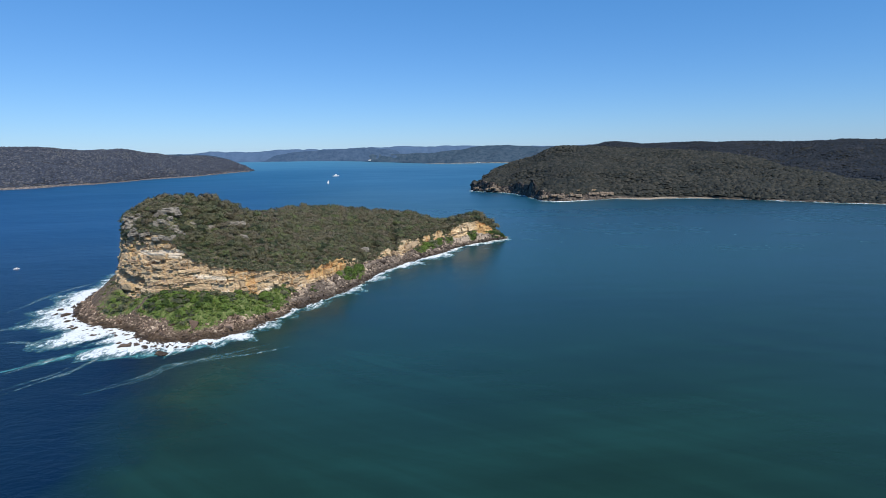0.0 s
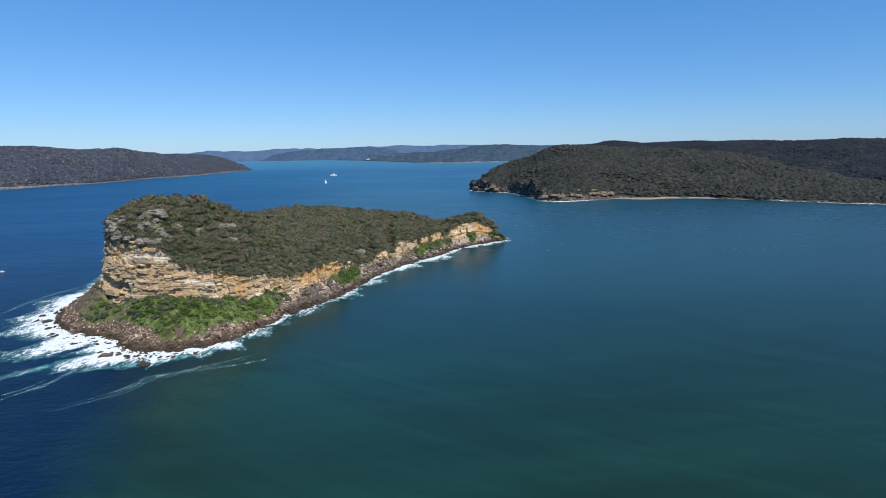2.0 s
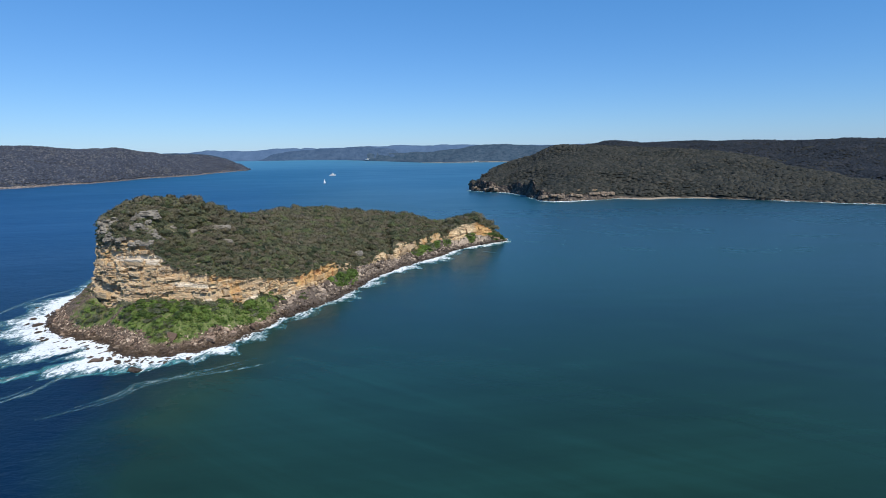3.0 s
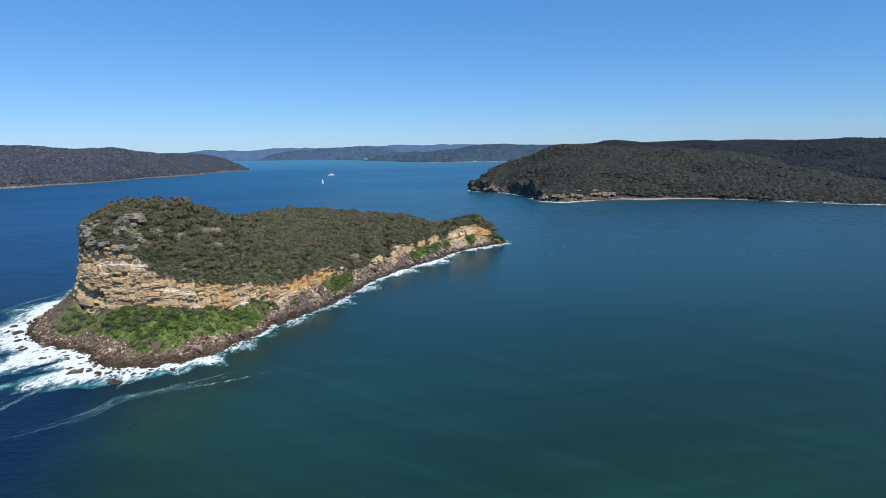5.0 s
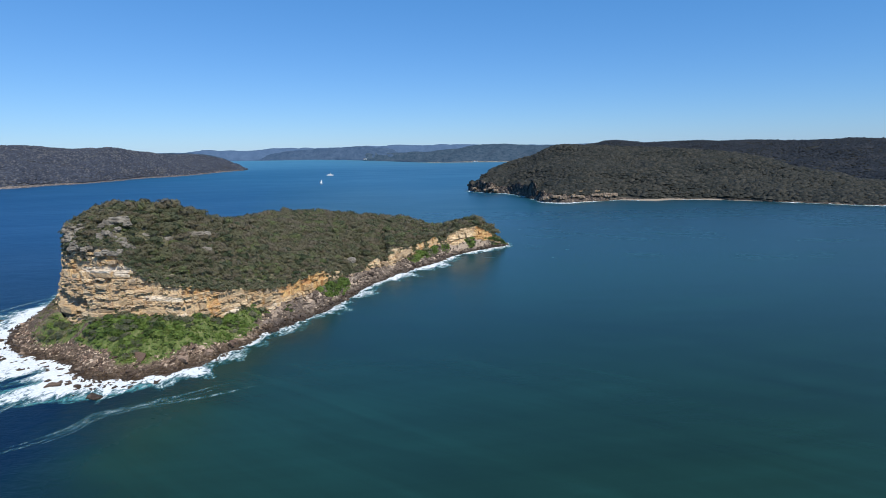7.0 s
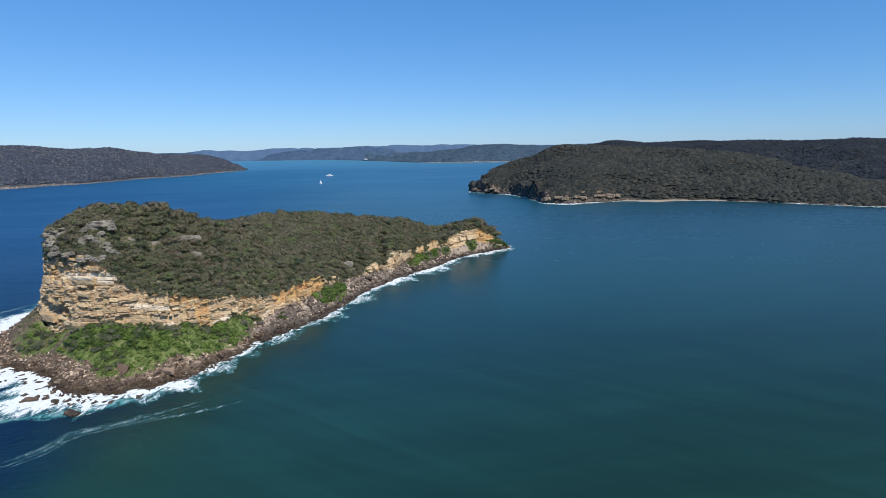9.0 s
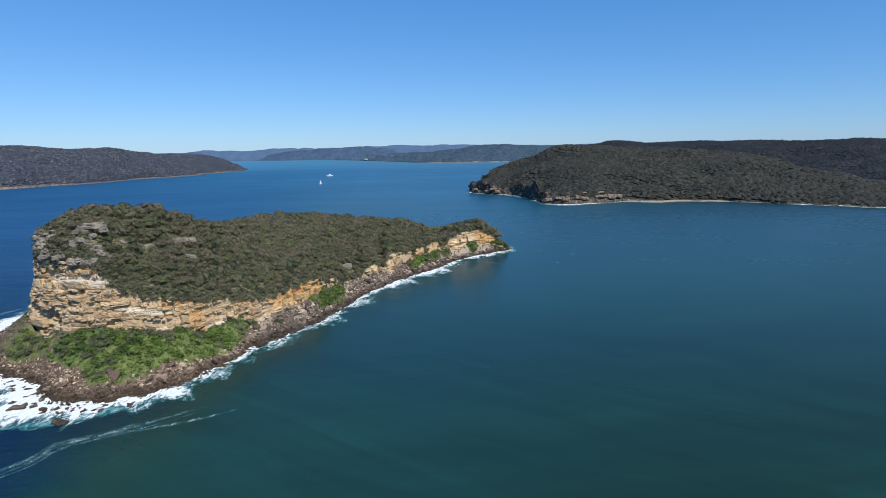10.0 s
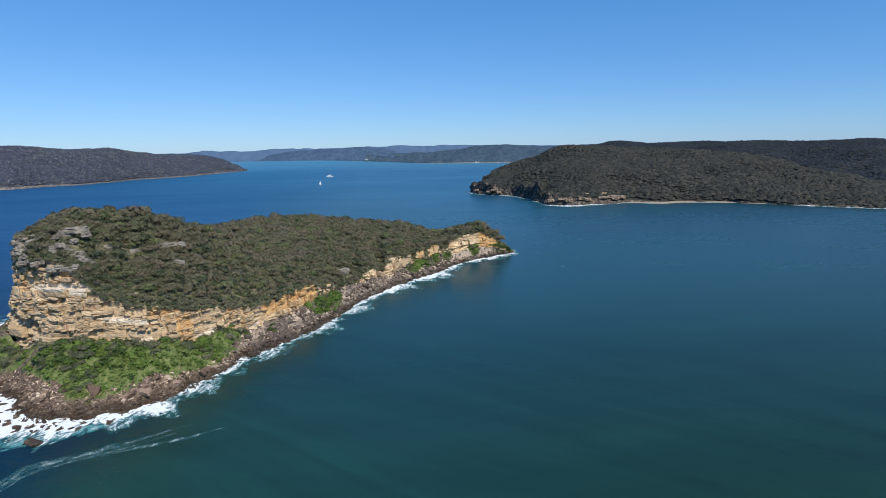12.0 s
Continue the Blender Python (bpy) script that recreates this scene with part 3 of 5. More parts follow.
def stains(s, z, t):
    """Where the rock is iron-stained and where it is bleached, by station, height and share of the face."""
    rust = 0.10 + 0.55 * bump1(s, 11.18, 0.30) + 0.42 * bump1(s, 11.8, 0.5) * sstep(0.35, 0.6, t) + 0.75 * bump1(s, 8.0, 1.1) * sstep(0.15, 0.5, t) + 1.1 * bump1(s, 7.05, 0.4)
    rust = rust + 0.8 * bump1(s, 14.95, 0.2) * bump1(z, 53.5, 4) + 0.4 * bump1(s, 9.6, 0.5) * sstep(0.4, 0.7, t) + 0.45 * bump1(s, 3.1, 0.7) + 0.22 * (s < 2.3) + 0.2 * bump1(s, 4.9, 1.0) + 0.5 * bump1(s, 16.6, 0.5) * bump1(z, 46, 5) + 0.75 * bump1(s, 0.75, 0.45)
    pale = 0.10 + 0.85 * bump1(s, 15.4, 0.9) * bump1(z, 45.6 - 0.5 * (s - 15), 2.0) + 0.6 * bump1(s, 14.4, 0.5) * bump1(z, 45, 4.5) + 0.75 * bump1(s, 12.7, 1.3) * bump1(z, 28.5 + 1.6 * (s - 12.7), 1.8)
    pale = pale + 0.8 * bump1(s, 10.5, 0.5) * sstep(0.30, 0.05, t) + 0.8 * bump1(s, 12.2, 0.25) * sstep(0.25, 0.05, t) + 0.42 * bump1(s, 1.65, 0.6) + 0.45 * bump1(s, 4.9, 1.0) + 0.5 * bump1(s, 9.0, 0.5) * sstep(0.35, 0.1, t)
    return rust, pale


rust, pale = stains(s_cl, zz, ts[None, :] + 0 * zz)
grid_object("cliff", cliff, M_CLIFF, island, True, rust=rust.ravel(), pale=pale.ravel(), tint=np.full(zz.size, 0.2))

# top: from the brow up to the crest
vs_ = np.linspace(0, 1, 28) ** 1.5
top = np.empty((len(st), len(vs_), 3))
steep = np.interp(st, [0, 9, 13, 14, 15, 16, 18.5, 20, 27], [0.8, 0.8, 0.85, 0.75, 0.72, 0.68, 0.6, 0.6, 0.8])
for j, v in enumerate(vs_):
    top[:, j] = brow + (crest - brow) * v
    top[:, j, 2] = brow[:, 2] + (crest[:, 2] - brow[:, 2]) * v ** steep - 0.3
top[:, 0] = cliff[:, -1]
fade = np.clip(vs_ * 8, 0, 1)[None, :] * np.clip((1 - vs_) * 6, 0, 1)[None, :]
top[..., 2] += (fbm(top[..., 0] / 16, top[..., 1] / 16, 4, 71) * 2.4) * fade
grid_object("plateau", top, M_TOP, island, True)


# ---- plants ----
def crown_template(seed, tufts, size=0.2, lobes=5, spread=0.42, flat=0.75, droop=0.15):
    """A crown of outward-facing leaf sprays over a cluster of rounded lobes of radius about 1, its foot at 0."""
    r = np.random.default_rng(seed)
    vs, fs = [], []
    a = r.uniform(0, 6.28, lobes)
    rad = r.uniform(0.2, 1.0, lobes) * spread
    centre = np.column_stack([np.cos(a) * rad, np.sin(a) * rad, r.uniform(0.15, 0.5, lobes)])
    big = r.uniform(0.40, 0.70, lobes)
    for n in range(tufts):
        k = r.integers(lobes)
        d = r.normal(0, 1, 3)
        d[2] = abs(d[2]) if r.random() < 0.88 else -abs(d[2]) * 0.4
        d /= np.linalg.norm(d)
        at = centre[k] + d * big[k] * (1, 1, flat) * r.uniform(0.72, 1.22)
        side = np.cross(d, (0.3, 0.2, 1.0))
        side /= np.linalg.norm(side)
        up = np.cross(side, d)
        s = size * r.uniform(0.6, 1.3)
        q, spin = [], r.uniform(0, 6.28)
        for ang in (0.0, 1.6, 3.1, 4.7):
            ang += spin + r.uniform(-0.4, 0.4)
            q.append(at + s * r.uniform(0.7, 1.35) * (side * math.cos(ang) + up * math.sin(ang)) + d * s * r.uniform(-0.45, 0.35) + np.array((0, 0, -droop * s)))
        vs.append(np.array(q))
        fs.append(np.array([(0, 1, 2), (0, 2, 3)]) + 4 * n)
    return np.concatenate(vs), np.concatenate(fs)


def far_crown(seed):
    """A ragged low crown for far woods: an uneven dome of two rings."""
    r = np.random.default_rng(seed)
    vs = [(r.uniform(-0.2, 0.2), r.uniform(-0.2, 0.2), 0.7)]
    for rad, z, turn in ((0.6, 0.40, 0.0), (1.0, -0.15, 0.5)):
        for k in range(5):
            a = (k + turn) * 1.2566 + r.uniform(-0.4, 0.4)
            q = rad * r.uniform(0.6, 1.35)
            vs.append((q * math.cos(a), q * math.sin(a), z + r.uniform(-0.26, 0.26)))
    fs = []
    for k in range(5):
        n = (k + 1) % 5
        fs += [(0, 1 + k, 1 + n), (1 + k, 6 + k, 1 + n), (6 + k, 6 + n, 1 + n)]
    return np.array(vs), np.array(fs)




def low_crown(seed):
    """A low uneven cap for woods at the edge of sight."""
    r = np.random.default_rng(seed)
    ring = [(r.uniform(0.8, 1.2) * math.cos(k * 1.2566 + r.uniform(-0.3, 0.3)), r.uniform(0.8, 1.2) * math.sin(k * 1.2566 + r.uniform(-0.3, 0.3)), r.uniform(-0.4, 0.0)) for k in range(5)]
    return np.array([(r.uniform(-0.3, 0.3), r.uniform(-0.3, 0.3), r.uniform(0.5, 0.9))] + ring), np.array([(0, 1 + k, 1 + (k + 1) % 5) for k in range(5)])


LOW_CROWNS = [low_crown(240 + i) for i in range(12)]
CROWNS = [crown_template(100 + i, 300, 0.118, 8, 0.46, 0.72) for i in range(8)]
HILL_CROWNS = [far_crown(200 + i) for i in range(12)]
CROWNS_FAR = [crown_template(160 + i, 100, 0.20, 8, 0.46, 0.72) for i in range(8)]
SLOPE_BUSHES = [crown_template(330 + i, 64, 0.22, 4, 0.4, 0.85) for i in range(8)]
BUSHES = [crown_template(300 + i, 36, 0.29, 3, 0.35, 0.85) for i in range(6)]

# the canopy on the island's top
r_scarp = np.random.default_rng(77)
SCARP = []
for _ in range(20):
    a_s, b_v = int(np.argmin(np.abs(st - r_scarp.uniform(14.2, 17.3)))), int(np.argmin(np.abs(vs_ - r_scarp.uniform(0.03, 0.38))))
    SCARP.append(tuple(top[a_s, b_v]))
keep = np.ones(top.shape[:2]) * np.clip(vs_ * 40, 0.55, 1)[None, :]
bare = sstep(0.25, 0.5, fbm(top[..., 0] / 20, top[..., 1] / 20, 3, 81)) * sstep(11.5, 13, s_col[:, :1]) * sstep(20, 18, s_col[:, :1])
keep *= 1 - 0.3 * bare
p, pi, pj = on_grid(top, 30000, keep)
ok = thin_out(p, 3.5)
p, pi, pj = p[ok], pi[ok], pj[ok]
for ox, oy, orad in (*((x, y, 3.0) for x, y, _ in SCARP), (-173, 388, 8.0), (-203, 392, 5), (-197, 388, 4), (-160, 398, 4), (-145, 428, 5.5), (-139, 418, 3.6), (-152, 406, 3.2), (-172, 377, 3), (-191, 381, 3.5), (-183, 378, 2.4), (-60, 535, 7.5)):
    ok = np.hypot(p[:, 0] - ox, p[:, 1] - oy) > orad * rng.uniform(0.75, 1.05, len(p))
    p, pi, pj = p[ok], pi[ok], pj[ok]
edge_small = np.where(st[pi] < 9.5, np.clip(vs_[pj] * 9, 0.6, 1), np.clip(vs_[pj] * 8, 0.5, 1))
size = np.clip(rng.lognormal(1.12, 0.34, len(p)) * (1 + 0.15 * (st[pi] > 12) * (vs_[pj] > 0.5)), 1.6, 5.2) * edge_small * np.interp(st[pi], [0, 1, 2.6, 4, 6, 8, 20, 27], [1.0, 1.08, 1.05, 1.0, 1.15, 1.05, 1.22, 1.2])
tall = size * rng.uniform(0.72, 1.1, len(p)) * np.where((st[pi] > 2.3) & (st[pi] < 4.6), 0.88, 1.0)
single = (st[pi] > 11.2) & (st[pi] < 17.5) & (vs_[pj] < 0.62)
pick = np.where(single)[0][:230]
rest = np.setdiff1d(np.arange(len(p)), pick)
hidden = rest[(st[pi[rest]] > 20.3) & (vs_[pj[rest]] < 0.8) & (p[rest, 0] < 30)]
rest = np.setdiff1d(rest, hidden)
tint = np.clip(rng.normal(0.42, 0.22, len(p)) + 0.4 * fbm(p[:, 0] / 26, p[:, 1] / 26, 3, 91) + 0.45 * (rng.random(len(p)) < np.where(st[pi] > 11, 0.10, 0.03)), 0, 0.99)
half = rest[(st[pi[rest]] < 11) | (vs_[pj[rest]] > 0.75) | (p[rest, 0] > 30)]
rest = np.setdiff1d(rest, half)
v, f, t = scatter(CROWNS, p[rest] + (0, 0, 0.6), np.column_stack([size, size, tall])[rest], rng.uniform(0, 6.28, len(rest)), tint[rest])
v1, f1, t1 = scatter(CROWNS_FAR, p[half] + (0, 0, 0.9), np.column_stack([size, size, tall])[half], rng.uniform(0, 6.28, len(half)), tint[half])
v, f, t = np.concatenate([v, v1]), np.concatenate([f, f1 + len(v)]), np.concatenate([t, t1])
v2, f2, t2 = scatter(HILL_CROWNS, p[hidden] + (0, 0, 0.8), np.column_stack([size, size, tall])[hidden], rng.uniform(0, 6.28, len(hidden)), tint[hidden])
v, f, t = np.concatenate([v, v2]), np.concatenate([f, f2 + len(v)]), np.concatenate([t, t2])
tagged(new("scrub_canopy", make_mesh("scrub_canopy", v, f, M_LEAF, True, tint=t)), "dense olive and brown coastal scrub covering the island top", "trees", kind="stuff")


def trunk_bm(seed):
    """A leaning tapered trunk with three limbs, for a crown of radius 1."""
    r = random.Random(seed)
    bm = bmesh.new()

    def limb(a, b, ra, rb):
        q = (Vector(b) - Vector(a)).to_track_quat("Z", "Y").to_matrix().to_4x4()
        m = Matrix.Translation((Vector(a) + Vector(b)) / 2) @ q
        bmesh.ops.create_cone(bm, cap_ends=True, segments=6, radius1=ra, radius2=rb, depth=(Vector(b) - Vector(a)).length, matrix=m)

    fork = (r.uniform(-0.1, 0.1), r.uniform(-0.1, 0.1), 0.32)
    limb((0, 0, -0.35), fork, 0.075, 0.05)
    for k in range(3):
        a = k * 2.1 + r.uniform(-0.4, 0.4)
        limb(fork, (fork[0] + 0.42 * math.cos(a), fork[1] + 0.42 * math.sin(a), 0.75), 0.045, 0.015)
    return bm


def tree_kind(name, seed, template, leaf, label, group):
    root = tagged(new(name), label, name, group)
    part("trunk", trunk_bm(seed), M_BARK, root)
    tv, tf = template
    crown = new("crown", make_mesh("crown", tv, tf, leaf, True, tint=np.full(len(tv), 0.2)))
    crown.parent = root
    return root


kinds = [tree_kind("tree", 500 + i, CROWNS[i], M_LEAF, "low wind-shaped coastal tree with olive leaves", "trees on the island top") for i in range(5)]
for n, k in enumerate(pick):
    m = pose(*(p[k] + (0, 0, 0.9)), 0, 0, rng.uniform(0, 360)) @ Matrix.Diagonal((size[k], size[k], tall[k], 1))
    if n < 5:
        kinds[n].matrix_basis = m
    else:
        o = copy_thing(kinds[n % 5], m)
        o.matrix_basis = m

# bushes on the slope below the cliff
vegw = np.clip(veg - 0.25, 0, 1) * (u_col > 0.3)
clumps = sstep(-0.06, 0.16, fbm(below[..., 0] / 9, below[..., 1] / 9, 3, 173)) + 0.12 + 0.35 * sstep(0.80, 0.92, u_col) + 2.0 * (s_col < 8)
clumps *= 1 - 0.62 * sstep(14.5, 15.1, s_col)              # the head's end of the slope is grassy and dry
q, qi, qj = on_grid(below, 4600, vegw * clumps)
ok = thin_out(q, 1.2)
q, qi, qj = q[ok], qi[ok], qj[ok]
size = np.clip(rng.lognormal(0.45, 0.5, len(q)), 0.6, 4.2) * np.where(u_col[qi, qj] > 0.5, 1, 0.65)
patchy = fbm(q[:, 0] / 9, q[:, 1] / 9, 3, 171)
dark = patchy + rng.normal(0, 0.15, len(q)) + 0.5 * (u_col[qi, qj] - 0.75) + 0.15 * (u_col[qi, qj] > 0.88) * (st[qi] > 9) > np.where(st[qi] > 14.4, 0.12, 0.36)
lush = np.clip(0.46 + 1.15 * fbm(q[:, 0] / 11, q[:, 1] / 11, 3, 181) + rng.normal(0, 0.15, len(q)), 0, 0.98) * np.where(st[qi] < 8, 0.5, 1)
for name, sel, mat, label in (("green_scrub", ~dark, M_GREEN, "bright green bushes on the slope below the cliff"), ("grey_scrub", dark, M_SHRUB, "grey-green bushes on the slope below the cliff")):
    v, f, t = scatter(SLOPE_BUSHES, q[sel], np.column_stack([size, size, size * 0.8])[sel], rng.uniform(0, 6.28, sel.sum()), lush[sel])
    tagged(new(name, make_mesh(name, v, f, mat, True, tint=t)), label, "bushes", kind="stuff")

# a stand of large grey-green shrubs below the cliff
stand_p = []
for mid_s, mid_u, n_b in ((13.95, 0.80, 22), (13.1, 0.52, 9), (16.2, 0.62, 10), (11.0, 0.85, 7), (14.7, 0.66, 8)):
    ks = np.argmin(np.abs(st[:, None] - np.random.default_rng(int(mid_s * 10)).normal(mid_s, 0.16, n_b)[None, :]), axis=0)
    ku = np.argmin(np.abs(us[:, None] - np.random.default_rng(int(mid_s * 20)).normal(mid_u, 0.09, n_b)[None, :]), axis=0)
    stand_p.append(below[ks, ku])
stand_p = np.concatenate(stand_p)
size = rng.uniform(1.5, 3.2, len(stand_p))
v, f, t = scatter(CROWNS, stand_p, np.column_stack([size, size, size * 0.9]), rng.uniform(0, 6.28, len(stand_p)), rng.uniform(0, 0.5, len(stand_p)))
tagged(new("tall_shrubs", make_mesh("tall_shrubs", v, f, M_SHRUB, True, tint=t)), "tall grey-green shrubs on the slope below the cliff", "bushes", kind="stuff")

# large green bushes on the eastern slopes
stand_p = []
for mid_s, mid_u, n_b in ((2.35, 0.78, 16), (3.3, 0.80, 16), (3.75, 0.74, 10), (0.38, 0.80, 24), (0.55, 0.95, 10), (0.18, 0.75, 20), (1.25, 0.50, 6), (6.75, 0.72, 16), (8.6, 0.8, 5)):
    ks = np.argmin(np.abs(st[:, None] - np.random.default_rng(int(mid_s * 30)).normal(mid_s, 0.09, n_b)[None, :]), axis=0)
    ku = np.argmin(np.abs(us[:, None] - np.random.default_rng(int(mid_s * 40)).normal(mid_u, 0.12, n_b)[None, :]), axis=0)
    stand_p.append(below[ks, ku])
stand_p = np.concatenate(stand_p)
size = rng.uniform(1.5, 3.0, len(stand_p))
v, f, t = scatter(CROWNS_FAR, stand_p, np.column_stack([size, size, size * 0.95]), rng.uniform(0, 6.28, len(stand_p)), rng.uniform(0, 0.6, len(stand_p)))
tagged(new("green_bushes", make_mesh("green_bushes", v, f, M_BUSH, True, tint=t)), "rounded green bushes on the island's eastern slopes", "bushes", kind="stuff")

# undergrowth in the clearings
pu, ui, uj = on_grid(top, 1000, (s_col[:, :1] > 8) * (s_col[:, :1] < 19) * (vs_ < 0.55)[None, :] * (0.4 + bare))
size = rng.uniform(0.7, 1.7, len(pu))
fresh = rng.random(len(pu)) < 0.3
for name, sel, mat, label in (("undergrowth", ~fresh, M_SHRUB, "low grey-green undergrowth between the trees"), ("green_undergrowth", fresh, M_GREEN, "bright green low shrubs between the trees")):
    v, f, t = scatter(BUSHES, pu[sel] - (0, 0, 0.2), np.column_stack([size, size, size * 0.8])[sel], rng.uniform(0, 6.28, sel.sum()), rng.random(sel.sum()))
    tagged(new(name, make_mesh(name, v, f, mat, tint=t)), label, "bushes", kind="stuff")

# shrubs on the steep scarp round the head's top
ws = sstep(12.2, 13.5, s_col[:, :1]) * sstep(19.5, 18.8, s_col[:, :1]) * (vs_ < 0.34)[None, :] * (0.35 + (fbm(top[..., 0] / 5, top[..., 1] / 5 + top[..., 2] / 5, 3, 231) > -0.1))
ps, si, sj = on_grid(top, 1250, ws)
for ox, oy, orad in ((-170, 388, 3), (-191, 381, 3), (-172, 377, 2.4), (-183, 378, 2)):
    ps = ps[np.hypot(ps[:, 0] - ox, ps[:, 1] - oy) > orad]
size = rng.uniform(0.9, 2.3, len(ps))
v, f, t = scatter(BUSHES, ps - (0, 0, 0.3), np.column_stack([size, size, size]), rng.uniform(0, 6.28, len(ps)), rng.random(len(ps)))
tagged(new("scarp_scrub", make_mesh("scarp_scrub", v, f, M_LEAF, tint=t)), "mixed olive scrub on the steep head of the island", "bushes", kind="stuff")

# low shrubs along the brow
ke = np.where((st > 0.3) & (st < 19.5))[0]
ke = rng.choice(ke, 1500)
away = np.where(rng.random(len(ke)) < 0.4, rng.normal(0.6, 1.3, len(ke)), rng.uniform(0, 8, len(ke)))
vk = np.clip(away / np.linalg.norm((crest - brow)[ke, :2], axis=1), 0, 1)
pe = np.column_stack([brow[ke, :2] + inward[ke] * away[:, None], brow[ke, 2] + (crest - brow)[ke, 2] * vk ** steep[ke]])
size = rng.uniform(0.9, 2.1, len(ke))
v, f, t = scatter(BUSHES, pe - (0, 0, 0.4), np.column_stack([size, size, size * 0.9]), rng.uniform(0, 6.28, len(ke)), rng.random(len(ke)))
tagged(new("brow_scrub", make_mesh("brow_scrub", v, f, M_SHRUB, tint=t)), "low olive scrub along the cliff edge", "bushes", kind="stuff")

# pale bare branches showing through the scrub
pb, bi_, bj_ = on_grid(top, 1500, (s_col[:, :1] < 18) * np.clip(1.0 - vs_ * 1.6, 0.08, 1)[None, :] * (s_col[:, :1] > 4))
stick = np.array([(0.014, 0, 0), (-0.01, 0.014, 0), (-0.01, -0.014, 0), (0.30, 0.1, 1.0), (-0.24, 0.12, 0.85)])
stick_f = np.array([(0, 1, 3), (1, 2, 3), (2, 0, 3), (0, 1, 4), (1, 2, 4), (2, 0, 4)])
ln = rng.uniform(1.6, 3.6, len(pb))
v, f, t = scatter([(stick, stick_f)], pb + (0, 0, 1.2), np.column_stack([ln * 1.3, ln * 1.3, ln]), rng.uniform(0, 6.28, len(pb)), rng.random(len(pb)), rng.uniform(-0.6, 0.6, len(pb)))
tagged(new("bare_branches", make_mesh("bare_branches", v, f, M_BARK, tint=t)), "pale bare branches among the scrub", "branches", kind="stuff")

# low herbs and tussocks between the bushes
TUSSOCKS = [crown_template(350 + i, 10, 0.48, 2, 0.3, 0.7) for i in range(6)]
q, qi, qj = on_grid(below, 4600, np.clip(veg - 0.1, 0, 1) * (u_col > 0.22))
size = np.clip(rng.lognormal(-0.85, 0.4, len(q)), 0.2, 1.1)
lush = np.clip(0.5 + 0.8 * fbm(q[:, 0] / 10, q[:, 1] / 10, 3, 241) + rng.normal(0, 0.2, len(q)), 0, 0.98)
dry = sstep(14.2, 15.2, st[qi]) * 0.75 + 0.35 * fbm(q[:, 0] / 7, q[:, 1] / 7, 3, 243) + 0.3 * sstep(0.5, 0.3, u_col[qi, qj]) + rng.normal(0, 0.12, len(q)) > 0.42
for name, sel, mat, label in (("tussock_grass", ~dry, M_GREEN, "green tussocks and low herbs on the slope"), ("dry_grass", dry, M_STRAW, "dry olive and straw-coloured grass tussocks on the slope")):
    v, f, t = scatter(TUSSOCKS, q[sel] - (0, 0, 0.1), np.column_stack([size, size, size])[sel], rng.uniform(0, 6.28, sel.sum()), lush[sel])
    tagged(new(name, make_mesh(name, v, f, mat, tint=t)), label, "grass", kind="stuff")

# scrub clinging to the ledges of the cliff
ledge = 0.07 + 1.7 * sstep(14.8, 15.8, s_cl) * sstep(19.5, 18.0, s_cl) * sstep(46, 56, zz + 5 * fbm(zz / 6, s_cl * 4, 3, 191)) + 0.25 * (ts[None, :] > 0.85) + 0.9 * sstep(7.4, 6.8, s_cl) * sstep(2.2, 2.6, s_cl) + 2.5 * sstep(2.1, 2.3, s_cl) * sstep(4.3, 4.0, s_cl)
ledge = ledge + 0.35 * sstep(0.25, 0.05, ts[None, :] + 0 * zz) * (s_cl > 12)
ledge *= (fbm(s_cl * 5, zz / 5, 3, 201) > -0.02) * (s_cl < 20)
w3, wi, wj = on_grid(cliff, 1100, ledge)
size = rng.uniform(0.7, 2.0, len(w3))
w3[:, :2] -= normal_in[wi] * 0.3
v, f, t = scatter(BUSHES, w3 - (0, 0, 0.3), np.column_stack([size, size, size * 0.9]), rng.uniform(0, 6.28, len(w3)), rng.random(len(w3)))
tagged(new("ledge_scrub", make_mesh("ledge_scrub", v, f, M_LEAF, tint=t)), "grey-green scrub clinging to the cliff ledges", "bushes", kind="stuff")


# ---- loose rock ----
def rock_template(seed, points=14):
    """An angular stone: the hull of a few points in a squat box."""
    r = np.random.default_rng(seed)
    bm = bmesh.new()
    for x in r.uniform(-1, 1, (points, 3)):
        x = np.sign(x) * np.abs(x) ** 0.6
        bm.verts.new(x * (1, 0.8, 0.65))
    bmesh.ops.convex_hull(bm, input=bm.verts)
    loose = [v for v in bm.verts if not v.link_faces]
    bmesh.ops.delete(bm, geom=loose, context="VERTS")
    bmesh.ops.triangulate(bm, faces=bm.faces)
    bm.verts.index_update()
    v = np.array([x.co[:] for x in bm.verts])
    f = np.array([[x.index for x in fc.verts] for fc in bm.faces])
    bm.free()
    return v, f


ROCKS = [rock_template(700 + i, 11) for i in range(8)]
shore_band = (u_col > -0.06) & (u_col < 0.42) & (s_col < 20.5)
w = shore_band * (1 - 0.9 * np.clip(veg, 0, 1)) * np.where(s_col > 9.5, 1.4, 1.0)
grey_part = (s_col < 9.5) & (u_col < 0.97) & (u_col > -0.05)
w = np.where(grey_part, 1.5 * (1 - 0.9 * veg) * np.where(apron > 0.4, 0.08, 1.0), w)
b, bi, bj = on_grid(below, 19000, w)
warm = st[bi] > 9.0 + rng.normal(0, 0.4, len(b))
size = np.where(warm, np.clip(rng.lognormal(-1.15, 0.66, len(b)), 0.16, 1.9), np.clip(rng.lognormal(-0.08, 0.52, len(b)), 0.35, 3.0))
